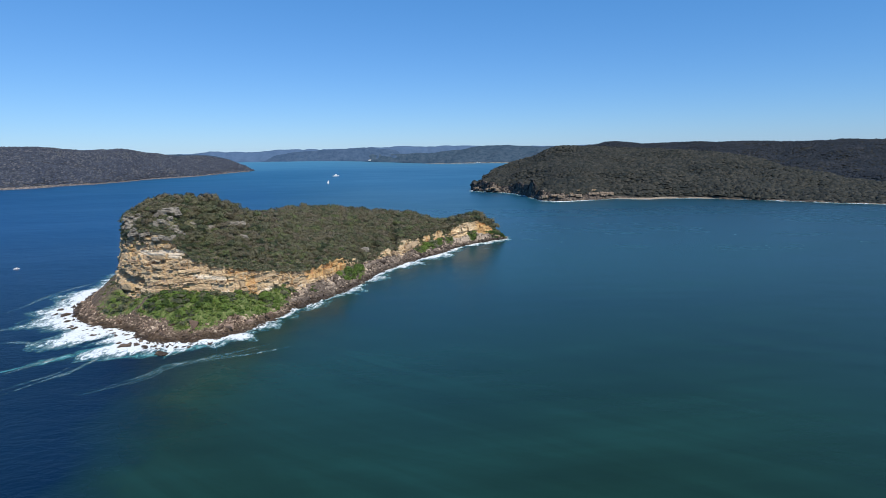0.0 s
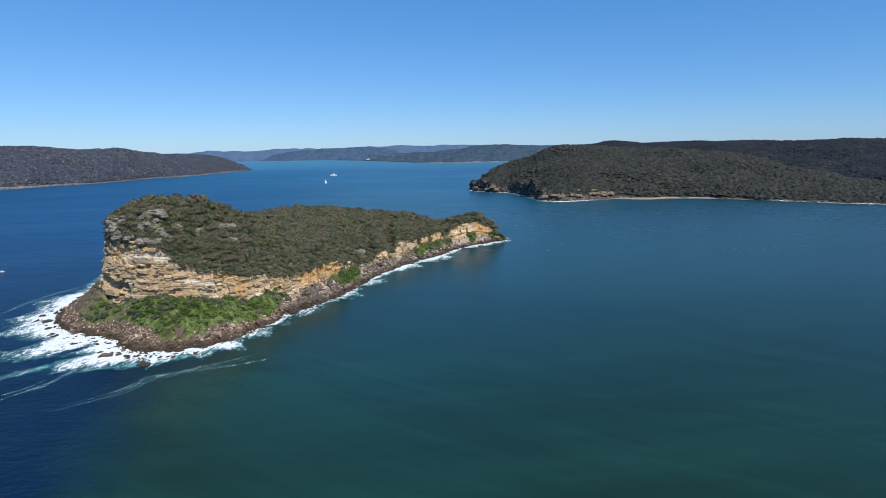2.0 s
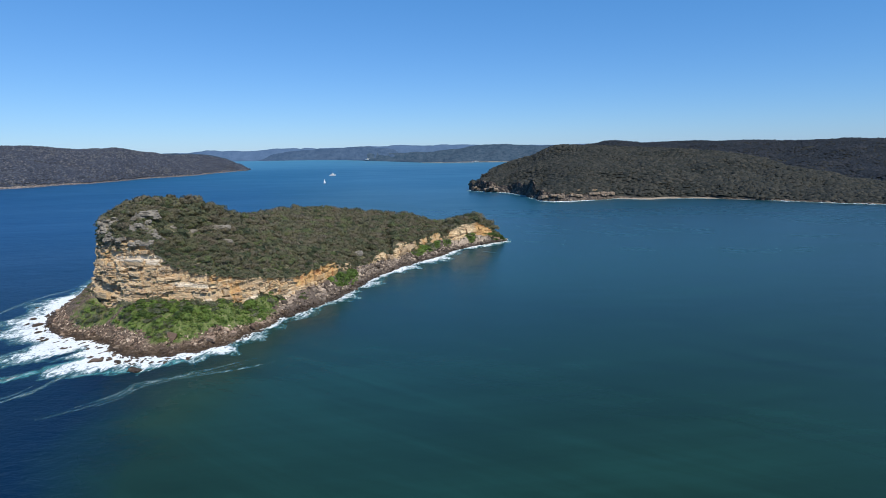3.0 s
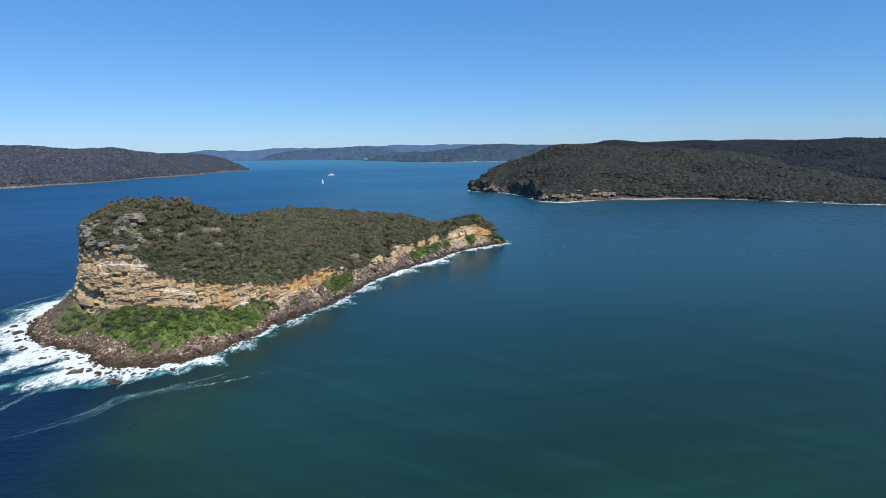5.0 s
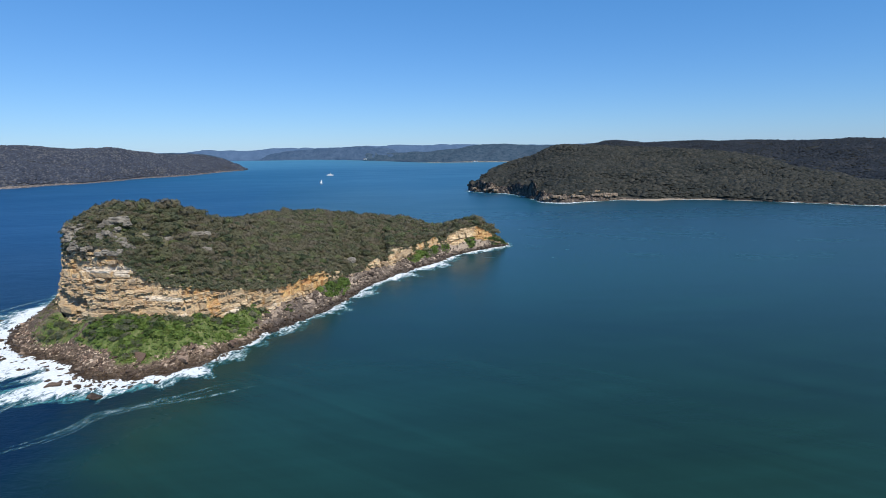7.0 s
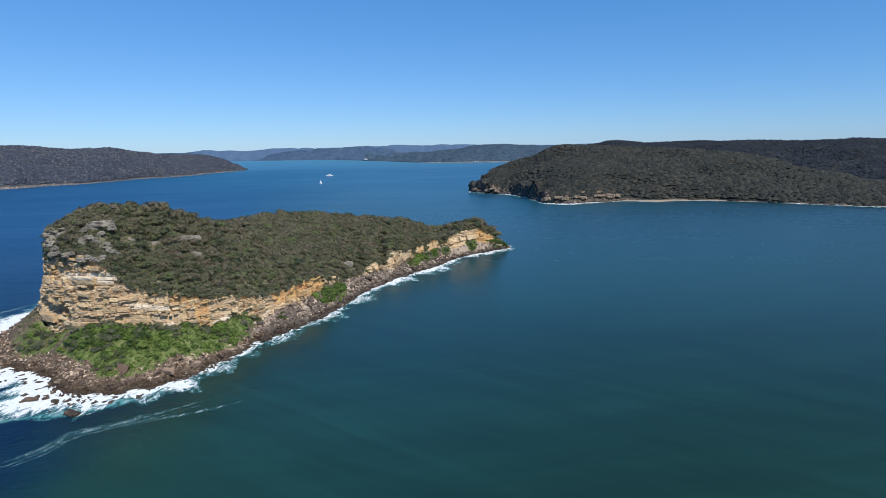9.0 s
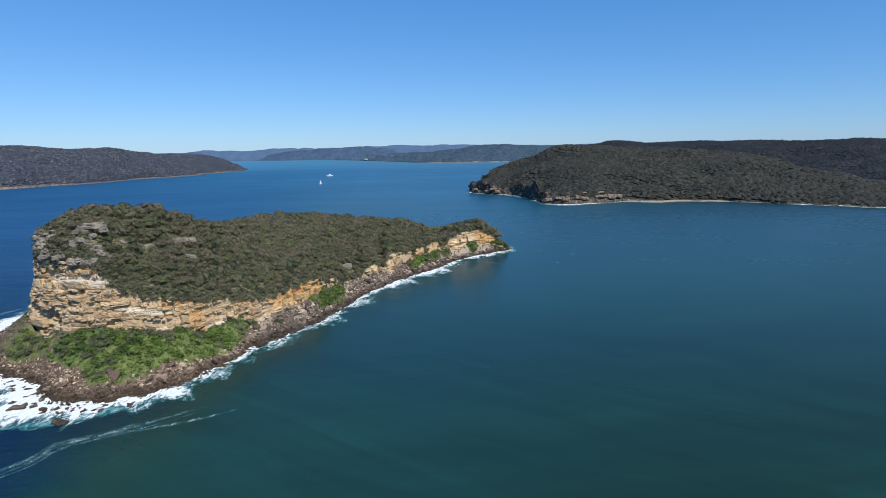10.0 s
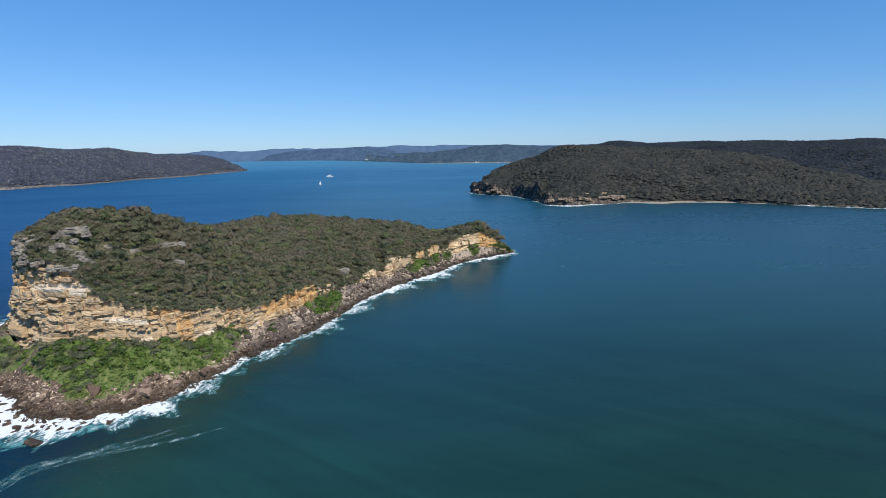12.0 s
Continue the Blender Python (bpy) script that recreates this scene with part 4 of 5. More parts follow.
for name, sel, mat, label in (("shore_rubble", warm, M_WARM, "brown broken rocks along the wave-washed shore"), ("grey_rubble", ~warm, M_GREY, "grey fallen blocks along the water's edge")):
    big = np.where(sel & (size > np.where(warm, 0.95, 1.5)))[0][:140]
    for n, k in enumerate(big):
        if n < 8:
            tv, tf = ROCKS[n]
            made = new("boulder", make_mesh("boulder", tv, tf, mat, tint=np.zeros(len(tv))))
            tagged(made, "angular " + ("brown" if mat is M_WARM else "grey") + " sandstone boulder on the shore", "boulder", "boulders on the shore")
            first = [made] if n == 0 else first + [made]
        else:
            made = first[n % 8].copy()
            scene.collection.objects.link(made)
        made.matrix_basis = pose(*b[k], rng.uniform(-25, 25), rng.uniform(-25, 25), rng.uniform(0, 360)) @ Matrix.Diagonal((size[k], size[k], size[k], 1))
    left = np.setdiff1d(np.where(sel)[0], big)
    v, f, t = scatter(ROCKS, b[left], size[left][:, None] * rng.uniform(0.6, 1.3, (len(left), 3)) * (1.25, 0.8, 0.9), rng.uniform(0, 6.28, len(left)), np.where(np.abs(st[bi[left]] - 9.8) < 1.6, 0.55 + 0.44 * rng.random(len(left)), rng.random(len(left))), rng.uniform(-0.5, 0.5, len(left)))
    tagged(new(name, make_mesh(name, v, f, mat, tint=t)), label, "rocks", kind="stuff")


# stones awash off the shore
ka = rng.choice(np.where((st > 11.8) & (st < 18.2))[0], 54)
off = rng.gamma(1.6, 3.2, len(ka)) + 1.0
for n, k in enumerate(ka):
    if n < 6:
        tv, tf = ROCKS[n]
        made = new("boulder", make_mesh("boulder", tv, tf, M_WARM, tint=np.zeros(len(tv))))
        tagged(made, "dark wet rock awash in the surf", "boulder", "boulders awash in the surf")
        awash = [made] if n == 0 else awash + [made]
    else:
        made = awash[n % 6].copy()
        scene.collection.objects.link(made)
    big_s = rng.uniform(0.7, 1.9)
    made.matrix_basis = pose(*(coast[k, :2] - inward[k] * off[n]), 0.1, rng.uniform(-20, 20), rng.uniform(-20, 20), rng.uniform(0, 360)) @ Matrix.Diagonal((big_s * 1.2, big_s * 0.8, big_s * 0.75, 1))


# ---- mainland hills ----
def hill_loft(name, low, ridge, n_s, n_u, material, amp, seed, fall=0.5, power=0.75, shelf=None, rock=None, beyond=1.5):
    """Ground from a low line (a coast or a valley) up to a ridge and down behind it; shelf: the height of a rock step at the water."""
    low, ridge = np.asarray(low, float), np.asarray(ridge, float)
    if low.shape[1] == 2:
        low = np.column_stack([low, np.zeros(len(low))])
    prm = np.linspace(0, len(low) - 1.001, n_s)
    a, r = spline(low, prm), spline(ridge, prm)
    u = np.concatenate([np.linspace(0, 0.045, 15), np.linspace(0.06, beyond, n_u - 15)])
    g = np.empty((n_s, n_u, 3))
    for j, x in enumerate(u):
        g[:, j, :2] = a[:, :2] + (r - a)[:, :2] * x
        lift = x ** power if x <= 1 else 1 - (x - 1) * fall
        g[:, j, 2] = a[:, 2] + (r - a)[:, 2] * lift
    g[..., :2] += np.stack([vnoise(g[..., 0] / 40, g[..., 1] / 40, seed + 9), vnoise(g[..., 0] / 40, g[..., 1] / 40, seed + 19)], -1) * 8
    body = np.clip(u * 4, 0, 1) * np.clip(np.abs(1 - u) * 4 + 0.25, 0, 1)
    g[..., 2] += fbm(g[..., 0] / 190, g[..., 1] / 190, 4, seed) * amp * body[None, :]
    gully = np.abs(fbm(g[..., 0] / 130, g[..., 1] / 130, 2, seed + 3))
    g[..., 2] -= (0.5 - gully) * amp * 0.9 * body[None, :]
    if shelf is not None:
        step = np.interp(prm, np.arange(len(shelf)), shelf) * (1 + 0.55 * fbm(prm * 3, prm * 0, 4, seed + 5))
        zc = step[:, None] * (0.3 * np.clip(u / 0.018, 0, 1) + 0.7 * sstep(0.012, 0.034, u))[None, :] * sstep(0.45, 0.2, u)[None, :]
        g[..., 2] = np.maximum(g[..., 2], zc)
    g[:, 0, 2] = a[:, 2] - 2.0
    ob = grid_object(name, g, material, smooth=True)
    if rock is not None:
        k = 15
        e = g[:, :k].copy()
        e[..., 2] = np.minimum(e[..., 2], (step * 1.05 + 0.4)[:, None])
        e = np.stack([np.interp(np.linspace(0, n_s - 1, n_s * 3), np.arange(n_s), e[:, jj, cc]) for jj in range(k) for cc in range(3)], -1).reshape(n_s * 3, k, 3)
        alongm = np.linspace(0, n_s * 5, n_s * 3)[:, None] + 0 * e[..., 2]
        who, gap = cells(alongm / 9 + 0.5 * vnoise(alongm / 14, e[..., 2] / 6, seed + 8), e[..., 2] / 7, seed + 7)
        d = (a - r)[:, :2].mean(0)
        d /= np.linalg.norm(d)
        e[..., :2] += d * (2.5 + (4.0 + 0.06 * e[..., 2]) * (who - 0.5) - 2.5 * sstep(0.2, 0, gap))[..., None]
        e[..., 2] += 0.6
        cl = grid_object("sea_cliff", e, rock, ob)
        tagged(cl, "broken sandstone sea cliff and ledges")
    return ob, g, prm, u


def woods(name, g, count, size, leaf, label, gap, u, start=0.0, crowns=HILL_CROWNS):
    """Bush over a hill; start: where it begins on the way up from the shore, for the whole hill or station by station."""
    from_u = np.broadcast_to(np.reshape(start, (-1, 1)), (len(g), 1))
    p, i, j = on_grid(g, count, ((u[None, :] > from_u) & (u[None, :] < 1.06)) * np.ones(g.shape[:2]))
    ok = thin_out(p, gap)
    p = p[ok]
    s = np.clip(rng.lognormal(0, 0.28, len(p)), 0.55, 1.6) * size
    tint = np.clip(0.42 + 0.2 * rng.normal(0, 1, len(p)) + 0.55 * fbm(p[:, 0] / 90, p[:, 1] / 90, 4, 97), 0, 0.99)
    v, f, t = scatter(crowns, p + (0, 0, size * 0.1), np.column_stack([s, s, s * rng.uniform(0.42, 0.9, len(p))]), rng.uniform(0, 6.28, len(p)), tint)
    return tagged(new(name, make_mesh(name, v, f, leaf, True, tint=t)), label, "woodland", kind="stuff")


R_COAST = [(168, 1760), (124, 1590), (108, 1512), (148, 1460), (181, 1421), (210, 1346), (225, 1253), (235, 1185), (268, 1154), (329, 1176),
           (393, 1199), (441, 1174), (502, 1185), (598, 1149), (668, 1084), (731, 1027), (775, 997), (930, 890), (1300, 640)]
R_RIDGE = [(170, 1720, 34), (150, 1665, 35), (189, 1750, 46), (230, 1780, 58), (280, 1800, 70), (330, 1800, 87), (383, 1800, 109), (430, 1770, 110),
           (456, 1750, 110), (557, 1700, 105), (620, 1680, 100), (699, 1650, 96), (801, 1600, 87), (881, 1550, 71), (923, 1450, 47),
           (938, 1350, 33), (941, 1250, 20), (1120, 1120, 14), (1500, 900, 14)]
ob, g_right, prm, u = hill_loft("headland", R_COAST, R_RIDGE, 300, 76, M_WOOD_FLOOR, 18, 7, 0.45, 0.62,
                               [6, 9, 19, 27, 13, 26, 31, 17, 12, 8, 3, 1.5, 1.5, 1.5, 1.5, 1.5, 1.5, 1.5, 1.5], M_FAR_ROCK, beyond=1.22)
tagged(ob, "wooded headland with dark bush down to the rocks", "headland", kind="structure")
woods("headland_bush", g_right, 46000, 5.3, M_HILL_LEAF, "dark olive bush covering the headland", 4.5, u, np.interp(prm, [7, 9, 11], [0.036, 0.03, 0.007]))


def shore_ledge(place, wide, deep, high, turn, seed):
    """A broken shelf of sandstone at the foot of the headland: two or three blocks side by side."""
    r = np.random.default_rng(1500 + seed)
    root = tagged(new("rock_ledge"), "tan sandstone ledge showing in the bush above the shore", "rock", "ledges along the headland's foot")
    root.matrix_basis = pose(*place, 0, 0, turn)
    x = -wide / 2
    while x < wide / 2:
        w = r.uniform(0.25, 0.5) * wide
        bm = bmesh.new()
        bmesh.ops.create_icosphere(bm, subdivisions=2, radius=1)
        for v in bm.verts:
            q = np.sign(v.co[:]) * np.abs(v.co[:]) ** 0.5 * (1 + 0.22 * r.uniform(-1, 1))
            v.co = Vector((q[0] * w * 0.6 + x + w / 2, q[1] * deep, q[2] * high * r.uniform(0.85, 1.1)))
        part("block", bm, M_LEDGE, root)
        x += w


r_ledge = np.random.default_rng(91)
for n, (at, way_in, up, wide) in enumerate([(3.3, 0.018, 9, 12), (3.0, 0.016, 5, 10), (3.6, 0.02, 11, 9), (7.5, 0.028, 13, 14), (7.8, 0.022, 9, 10), (8.35, 0.032, 15, 12), (8.6, 0.026, 11, 10),
                                            (9.0, 0.034, 13, 13), (9.25, 0.04, 15, 16), (9.5, 0.036, 14, 14), (9.4, 0.022, 8, 10), (7.1, 0.016, 5, 9), (2.4, 0.02, 8, 8)]):
    k = int(np.argmin(np.abs(prm - at)))
    j = int(np.argmin(np.abs(u - way_in)))
    p = g_right[k, j]
    shore_ledge((p[0] - 4, p[1] - 9, max(p[2], up * 0.55)), wide, 5, r_ledge.uniform(1.6, 3.2), r_ledge.uniform(-15, 15), n)
V_LOW = [(520, 2150, 40), (650, 2050, 50), (750, 2000, 58), (850, 1950, 50), (950, 1850, 40), (1000, 1700, 30), (1020, 1550, 20), (1030, 1450, 14),
         (1010, 1300, 10), (1010, 1180, 8), (1200, 1000, 8), (1500, 850, 8)]
V_RIDGE = [(600, 2650, 100), (732, 2600, 115), (807, 2600, 128), (933, 2600, 118), (1060, 2600, 118), (1127, 2500, 125), (1257, 2400, 119),
           (1365, 2200, 117), (1433, 2000, 118), (1567, 2000, 117), (1900, 1900, 120), (2500, 1700, 118)]
ob, g_back, prm, u = hill_loft("mainland_ridge", V_LOW, V_RIDGE, 200, 50, M_WOOD_FLOOR, 22, 17, 0.3, 0.8, beyond=1.15)
tagged(ob, "long wooded ridge behind the headland", "hill", kind="structure")
woods("ridge_bush", g_back, 60000, 5.2, M_RIDGE_LEAF, "dark bush on the mainland ridge, tinted blue for haze", 5.0, u, 0.0, LOW_CROWNS)
L_COAST = [(-1900, 1500), (-1447, 2017), (-1401, 2087), (-1377, 2203), (-1324, 2287), (-1293, 2429), (-1287, 2648), (-1217, 2773), (-1170, 2985),
           (-1152, 3328), (-1118, 3557), (-1152, 3720), (-1310, 3850)]
L_RIDGE = [(-2500, 2300, 160), (-1922, 2700, 159), (-1840, 2800, 156), (-1780, 2850, 145), (-1721, 2900, 136), (-1650, 2950, 139),
           (-1585, 3000, 141), (-1545, 3200, 120), (-1486, 3400, 103), (-1405, 3600, 100), (-1272, 3700, 62), (-1190, 3720, 22), (-1300, 3800, 20)]
ob, g_left, prm, u = hill_loft("west_hills", L_COAST, L_RIDGE, 300, 56, M_DRY_HAZE_FLOOR, 14, 27, 0.4, 0.7, [4, 5, 9, 5, 2.5, 2, 2.5, 4, 6, 9, 6, 4, 3], M_WEST_ROCK, beyond=1.15)
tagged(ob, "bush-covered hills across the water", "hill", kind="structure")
woods("west_bush", g_left, 60000, 6.2, M_LEFT_LEAF, "grey-green bush on the far hills, blue haze in its colour", 6.0, u, 0.012, LOW_CROWNS)
F_LOW = [(-2700, 4860, 36), (-2155, 4860, 36), (-1700, 4860, 36), (-1213, 4860, 38), (-747, 4860, 34), (-513, 4860, 25), (-280, 4860, 14), (0, 4860, 0), (400, 4800, 0), (900, 4700, 0), (1500, 4600, 0)]
F_RIDGE = [(-2700, 4950, 118), (-2155, 4950, 122), (-1700, 4950, 126), (-1213, 4950, 134), (-747, 4950, 138), (-513, 4950, 143), (-280, 4950, 150), (50, 4950, 148), (400, 4950, 136), (900, 4950, 128), (1500, 4950, 130)]
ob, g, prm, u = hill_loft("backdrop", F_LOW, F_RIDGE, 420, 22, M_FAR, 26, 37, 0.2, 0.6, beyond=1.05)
tagged(ob, "wooded hills coloured with blue haze at the head of the river", "hills", kind="structure")
K_LOW = [(-1430, 4800, 37), (-1200, 4790, 36), (-900, 4790, 33), (-600, 4790, 29), (-380, 4800, 20), (-220, 4810, 12)]
K_RIDGE = [(-1440, 4900, 46), (-1240, 4905, 104), (-1000, 4905, 126), (-747, 4905, 131), (-500, 4905, 133), (-300, 4905, 112)]
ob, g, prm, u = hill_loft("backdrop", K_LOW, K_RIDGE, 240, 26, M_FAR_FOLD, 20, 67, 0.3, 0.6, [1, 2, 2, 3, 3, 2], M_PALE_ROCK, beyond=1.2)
tagged(ob, "wooded spur coloured with blue-grey haze above the far shore", "hills", kind="structure")
N_LOW = [(-700, 4800, 26), (-500, 4780, 22), (-280, 4750, 12), (0, 4600, 0), (200, 4520, 0), (400, 4480, 0), (700, 4450, 0), (1100, 4400, 0)]
N_RIDGE = [(-700, 4850, 30), (-513, 4860, 86), (-280, 4860, 92), (100, 4840, 102), (338, 4820, 130), (564, 4800, 144), (750, 4800, 136), (1100, 4800, 128)]
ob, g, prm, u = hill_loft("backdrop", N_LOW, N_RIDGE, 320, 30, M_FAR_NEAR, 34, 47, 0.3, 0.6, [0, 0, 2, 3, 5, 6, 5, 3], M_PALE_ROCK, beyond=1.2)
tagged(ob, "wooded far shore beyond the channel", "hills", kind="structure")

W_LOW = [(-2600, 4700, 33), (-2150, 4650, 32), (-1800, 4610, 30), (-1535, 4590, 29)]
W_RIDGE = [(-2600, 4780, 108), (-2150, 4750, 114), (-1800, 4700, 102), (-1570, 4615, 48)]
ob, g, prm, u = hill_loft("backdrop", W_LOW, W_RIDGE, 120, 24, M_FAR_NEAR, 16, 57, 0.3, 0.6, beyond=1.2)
tagged(ob, "wooded point closing the river mouth", "hills", kind="structure")

# ---- white water round the island ----
def foam_sheet(name, line, out_dir, widths, strength, inner, cols, label, lump=0.35):
    """A lumpy sheet of foam from just inside a shore line outward."""
    f = np.linspace(0, 1, cols)
    g = np.empty((len(line), cols, 3))
    for j, x in enumerate(f):
        g[:, j, :2] = line + out_dir * (x * (widths + inner) - inner)[:, None]
    g[..., 2] = 0.10 + lump * np.clip(0.5 + fbm(g[..., 0] / 3.5, g[..., 1] / 3.5, 3, 131), 0, 1) * (1 - f)[None, :]
    val = strength[:, None] * (1 - f[None, :] ** 1.5) + 0.0
    ob = grid_object(name, g, M_FOAM, foam=val.ravel(), smooth=True)
    return tagged(ob, label, "foam", kind="stuff")


sf = np.linspace(-0.6, 20.4, 900)
line = spline(COAST, np.mod(sf, len(COAST)), True)
soft_line = spline(COAST, np.mod(sf, len(COAST)), True)
for _ in range(60):
    soft_line[1:-1] = (soft_line[:-2] + soft_line[1:-1] * 2 + soft_line[2:]) / 4
td = np.gradient(soft_line, axis=0)
td /= np.linalg.norm(td, axis=1)[:, None]
out_dir = np.column_stack([-td[:, 1], td[:, 0]])
out_dir *= np.sign(np.sum(out_dir * (soft_line - spline(CREST, np.mod(sf, len(COAST)), True)[:, :2]), axis=1))[:, None]
knots = [-0.6, 0, 1, 2, 2.6, 3.2, 4, 5, 6, 7, 8, 9, 10, 11, 12, 13, 14, 15, 16, 17, 18, 19, 20.4]
wide = np.interp(sf, knots, [8, 13, 12, 11, 13, 18, 17, 16, 14, 12, 11, 10, 10, 11, 13, 21, 26, 28, 26, 24, 24, 25, 24])
dense = np.interp(sf, knots, [0.6, 0.85, 0.95, 1.0, 1.1, 1.15, 1.15, 1.1, 1.0, 0.9, 0.78, 0.74, 0.74, 0.82, 1.15, 1.36, 1.42, 1.36, 1.22, 1.12, 1.06, 1.05, 0.95])
wide *= np.clip(1 + 0.9 * fbm(sf * 3.4, sf * 0, 4, 141), 0.35, 2)
foam_sheet("surf_foam", line, out_dir, wide, dense, 5.0, 26, "white surf breaking on the island's rocks")


def foam_ribbon(points, width, strength, mat=None, label="thin pale streak of drifting foam on the sea"):
    q = spline(points, np.linspace(0, len(points) - 1.001, 90))
    d = np.gradient(q, axis=0)
    d /= np.linalg.norm(d, axis=1)[:, None]
    nrm = np.column_stack([-d[:, 1], d[:, 0]])
    f = np.linspace(-1, 1, 9)
    g = np.empty((90, 9, 3))
    along = np.sin(np.linspace(0, math.pi, 90)) ** 0.5
    w = width * (0.6 + 0.5 * fbm(np.linspace(0, 6, 90), np.zeros(90), 3, 151)) * along
    for j, x in enumerate(f):
        g[:, j, :2] = q + nrm * (w * x)[:, None]
    g[..., 2] = 0.07
    val = strength * (1 - np.abs(f)[None, :] ** 1.4) * along[:, None]
    ob = grid_object("foam_streak", g, mat or M_DRIFT, foam=val.ravel(), smooth=True)
    return tagged(ob, label, "foam", "foam streaks", kind="stuff")


MAIN_STREAK = [(-162, 257), (-147, 269), (-138.5, 280), (-136.5, 290), (-128, 297), (-119, 302), (-109, 309), (-98, 318), (-88, 325)]
foam_ribbon(MAIN_STREAK, 5.2, 0.44)
foam_ribbon([(x + 1.6 + 0.6 * n, y - 2.2 + 0.25 * n) for n, (x, y) in enumerate(MAIN_STREAK[1:8])], 2.2, 0.50)
foam_ribbon([(x - 3.0 + 0.5 * n, y + 1.8) for n, (x, y) in enumerate(MAIN_STREAK[:6])], 2.6, 0.42)
foam_ribbon([(-118, 297), (-106, 304), (-96, 308), (-85, 314), (-77, 319)], 2.6, 0.42)
foam_ribbon([(-198, 258), (-189, 276), (-182, 287), (-180, 300), (-178, 313), (-175, 322)], 4.2, 0.52)
foam_ribbon([(-204, 262), (-196, 274), (-189, 284), (-186, 296)], 2.4, 0.44)
foam_ribbon([(-299, 400), (-298, 420), (-300, 450), (-296, 475), (-287, 500), (-284, 540)], 4.6, 0.46)
foam_ribbon([(-262, 332), (-243, 337), (-224, 328), (-214, 330)], 4.4, 0.5)
foam_ribbon([(-320, 350), (-296, 356), (-272, 362), (-255, 372)], 5.0, 0.5)
foam_ribbon([(-216, 284), (-210, 296), (-205, 306), (-199, 316)], 4.5, 0.55)

M_PLUME = foam_material("aerated_water", 5.0, 0.9, 0.95)
foam_ribbon([(-178, 303), (-162, 308), (-146, 313), (-130, 322), (-116, 333)], 8.0, 0.5, M_PLUME, "turquoise aerated water beside the surf")
foam_ribbon([(-222, 286), (-212, 296), (-204, 305), (-196, 313), (-188, 325), (-182, 333)], 8.5, 0.66, M_PLUME, "turquoise aerated water beside the surf")

# ---- named rocks ----
def crag(place, dims, turn, label, seed, mat=None, name="boulder"):
    """A broken angular rock: a hull of points, split and roughened."""
    r = np.random.default_rng(1500 + seed)
    bm = bmesh.new()
    for x in r.uniform(-1, 1, (22, 3)):
        bm.verts.new(np.sign(x) * np.abs(x) ** 0.7 * dims * (1, 1, 1.0 if x[2] < 0 else r.uniform(0.55, 1.0)))
    bmesh.ops.convex_hull(bm, input=bm.verts)
    bmesh.ops.delete(bm, geom=[v for v in bm.verts if not v.link_faces], context="VERTS")
    bmesh.ops.subdivide_edges(bm, edges=bm.edges[:], cuts=2, use_grid_fill=True)
    for v in bm.verts:
        v.co += Vector([noise.noise(v.co * 0.9 + Vector((seed, k * 7.0, 0))) for k in range(3)]) * 0.45 * min(dims)
        v.co += Vector([noise.noise(v.co * 2.6 + Vector((k * 5.0, seed, 3))) for k in range(3)]) * 0.16 * min(dims)
    me = bpy.data.meshes.new(name)
    bm.to_mesh(me)
    bm.free()
    me.materials.append(mat or M_CRAG)
    ob = new(name, me)
    ob.matrix_basis = pose(*place, 0, 0, turn)
    return tagged(ob, label, "rock")


crag((-174.5, 325, 0.3), (3.4, 2.4, 1.7), 20, "brown rock standing in the white water", 1)
crag((-146.5, 310, 0.1), (3.8, 2.4, 1.5), -15, "brown rock awash off the island's point", 2)
crag((-125.5, 335, 0.2), (2.0, 1.5, 1.2), 40, "small brown rock at the edge of the surf", 3)
crag((-251, 393, 0.3), (3.0, 2.2, 1.5), 70, "dark rock in the surf off the shore", 4)
crag((-263, 407, 0.2), (2.4, 2.0, 1.3), 10, "dark rock in the surf off the shore", 5)
crag((-162, 323, 0.1), (2.2, 1.6, 1.1), 0, "small brown rock in the white water", 6)
crag((-168, 326, 0.1), (1.6, 1.3, 1.0), 50, "small brown rock in the white water", 12)
crag((-181, 331, 0.1), (1.8, 1.3, 1.1), 80, "small brown rock in the white water", 13)
crag((-205, 347, 0.1), (2.0, 1.4, 1.1), 30, "dark rock in the surf below the head", 14)
crag((-226, 362, 0.2), (2.2, 1.6, 1.2), 60, "dark rock in the surf below the head", 15)
crag((-240, 377, 0.2), (2.4, 1.5, 1.2), 20, "dark rock in the surf below the head", 16)
crag((-142, 344, 6.0), (2.6, 2.2, 4.0), 30, "tall pointed boulder above the shore rocks", 7)
crag((-122, 346, 4.0), (2.8, 2.0, 1.8), 10, "broad brown boulder above the shore rocks", 17)
crag((-113, 356, 3.4), (2.6, 1.8, 1.7), 60, "broad brown boulder above the shore rocks", 18)
crag((-105, 371, 3.6), (2.4, 1.8, 1.6), 80, "broad brown boulder above the shore rocks", 19)
crag((-35, 557, 9.0), (4.2, 2.8, 4.4), 60, "pale sandstone block above the shore", 8, M_CLIFF, "rock_outcrop")
crag((-40, 549, 8.2), (3.0, 2.4, 3.2), 50, "pale sandstone block above the shore", 9, M_CLIFF, "rock_outcrop")
crag((-16, 588, 12.6), (5.4, 2.6, 4.2), 58, "pale sandstone block among the scrub", 10, M_CLIFF, "rock_outcrop")
crag((-24, 578, 11.0), (5.2, 3.0, 4.0), 58, "pale sandstone block among the scrub", 11, M_CLIFF, "rock_outcrop")
crag((-47, 536, 8.0), (2.4, 1.8, 2.0), 30, "pale sandstone block above the shore", 20, M_CLIFF, "rock_outcrop")
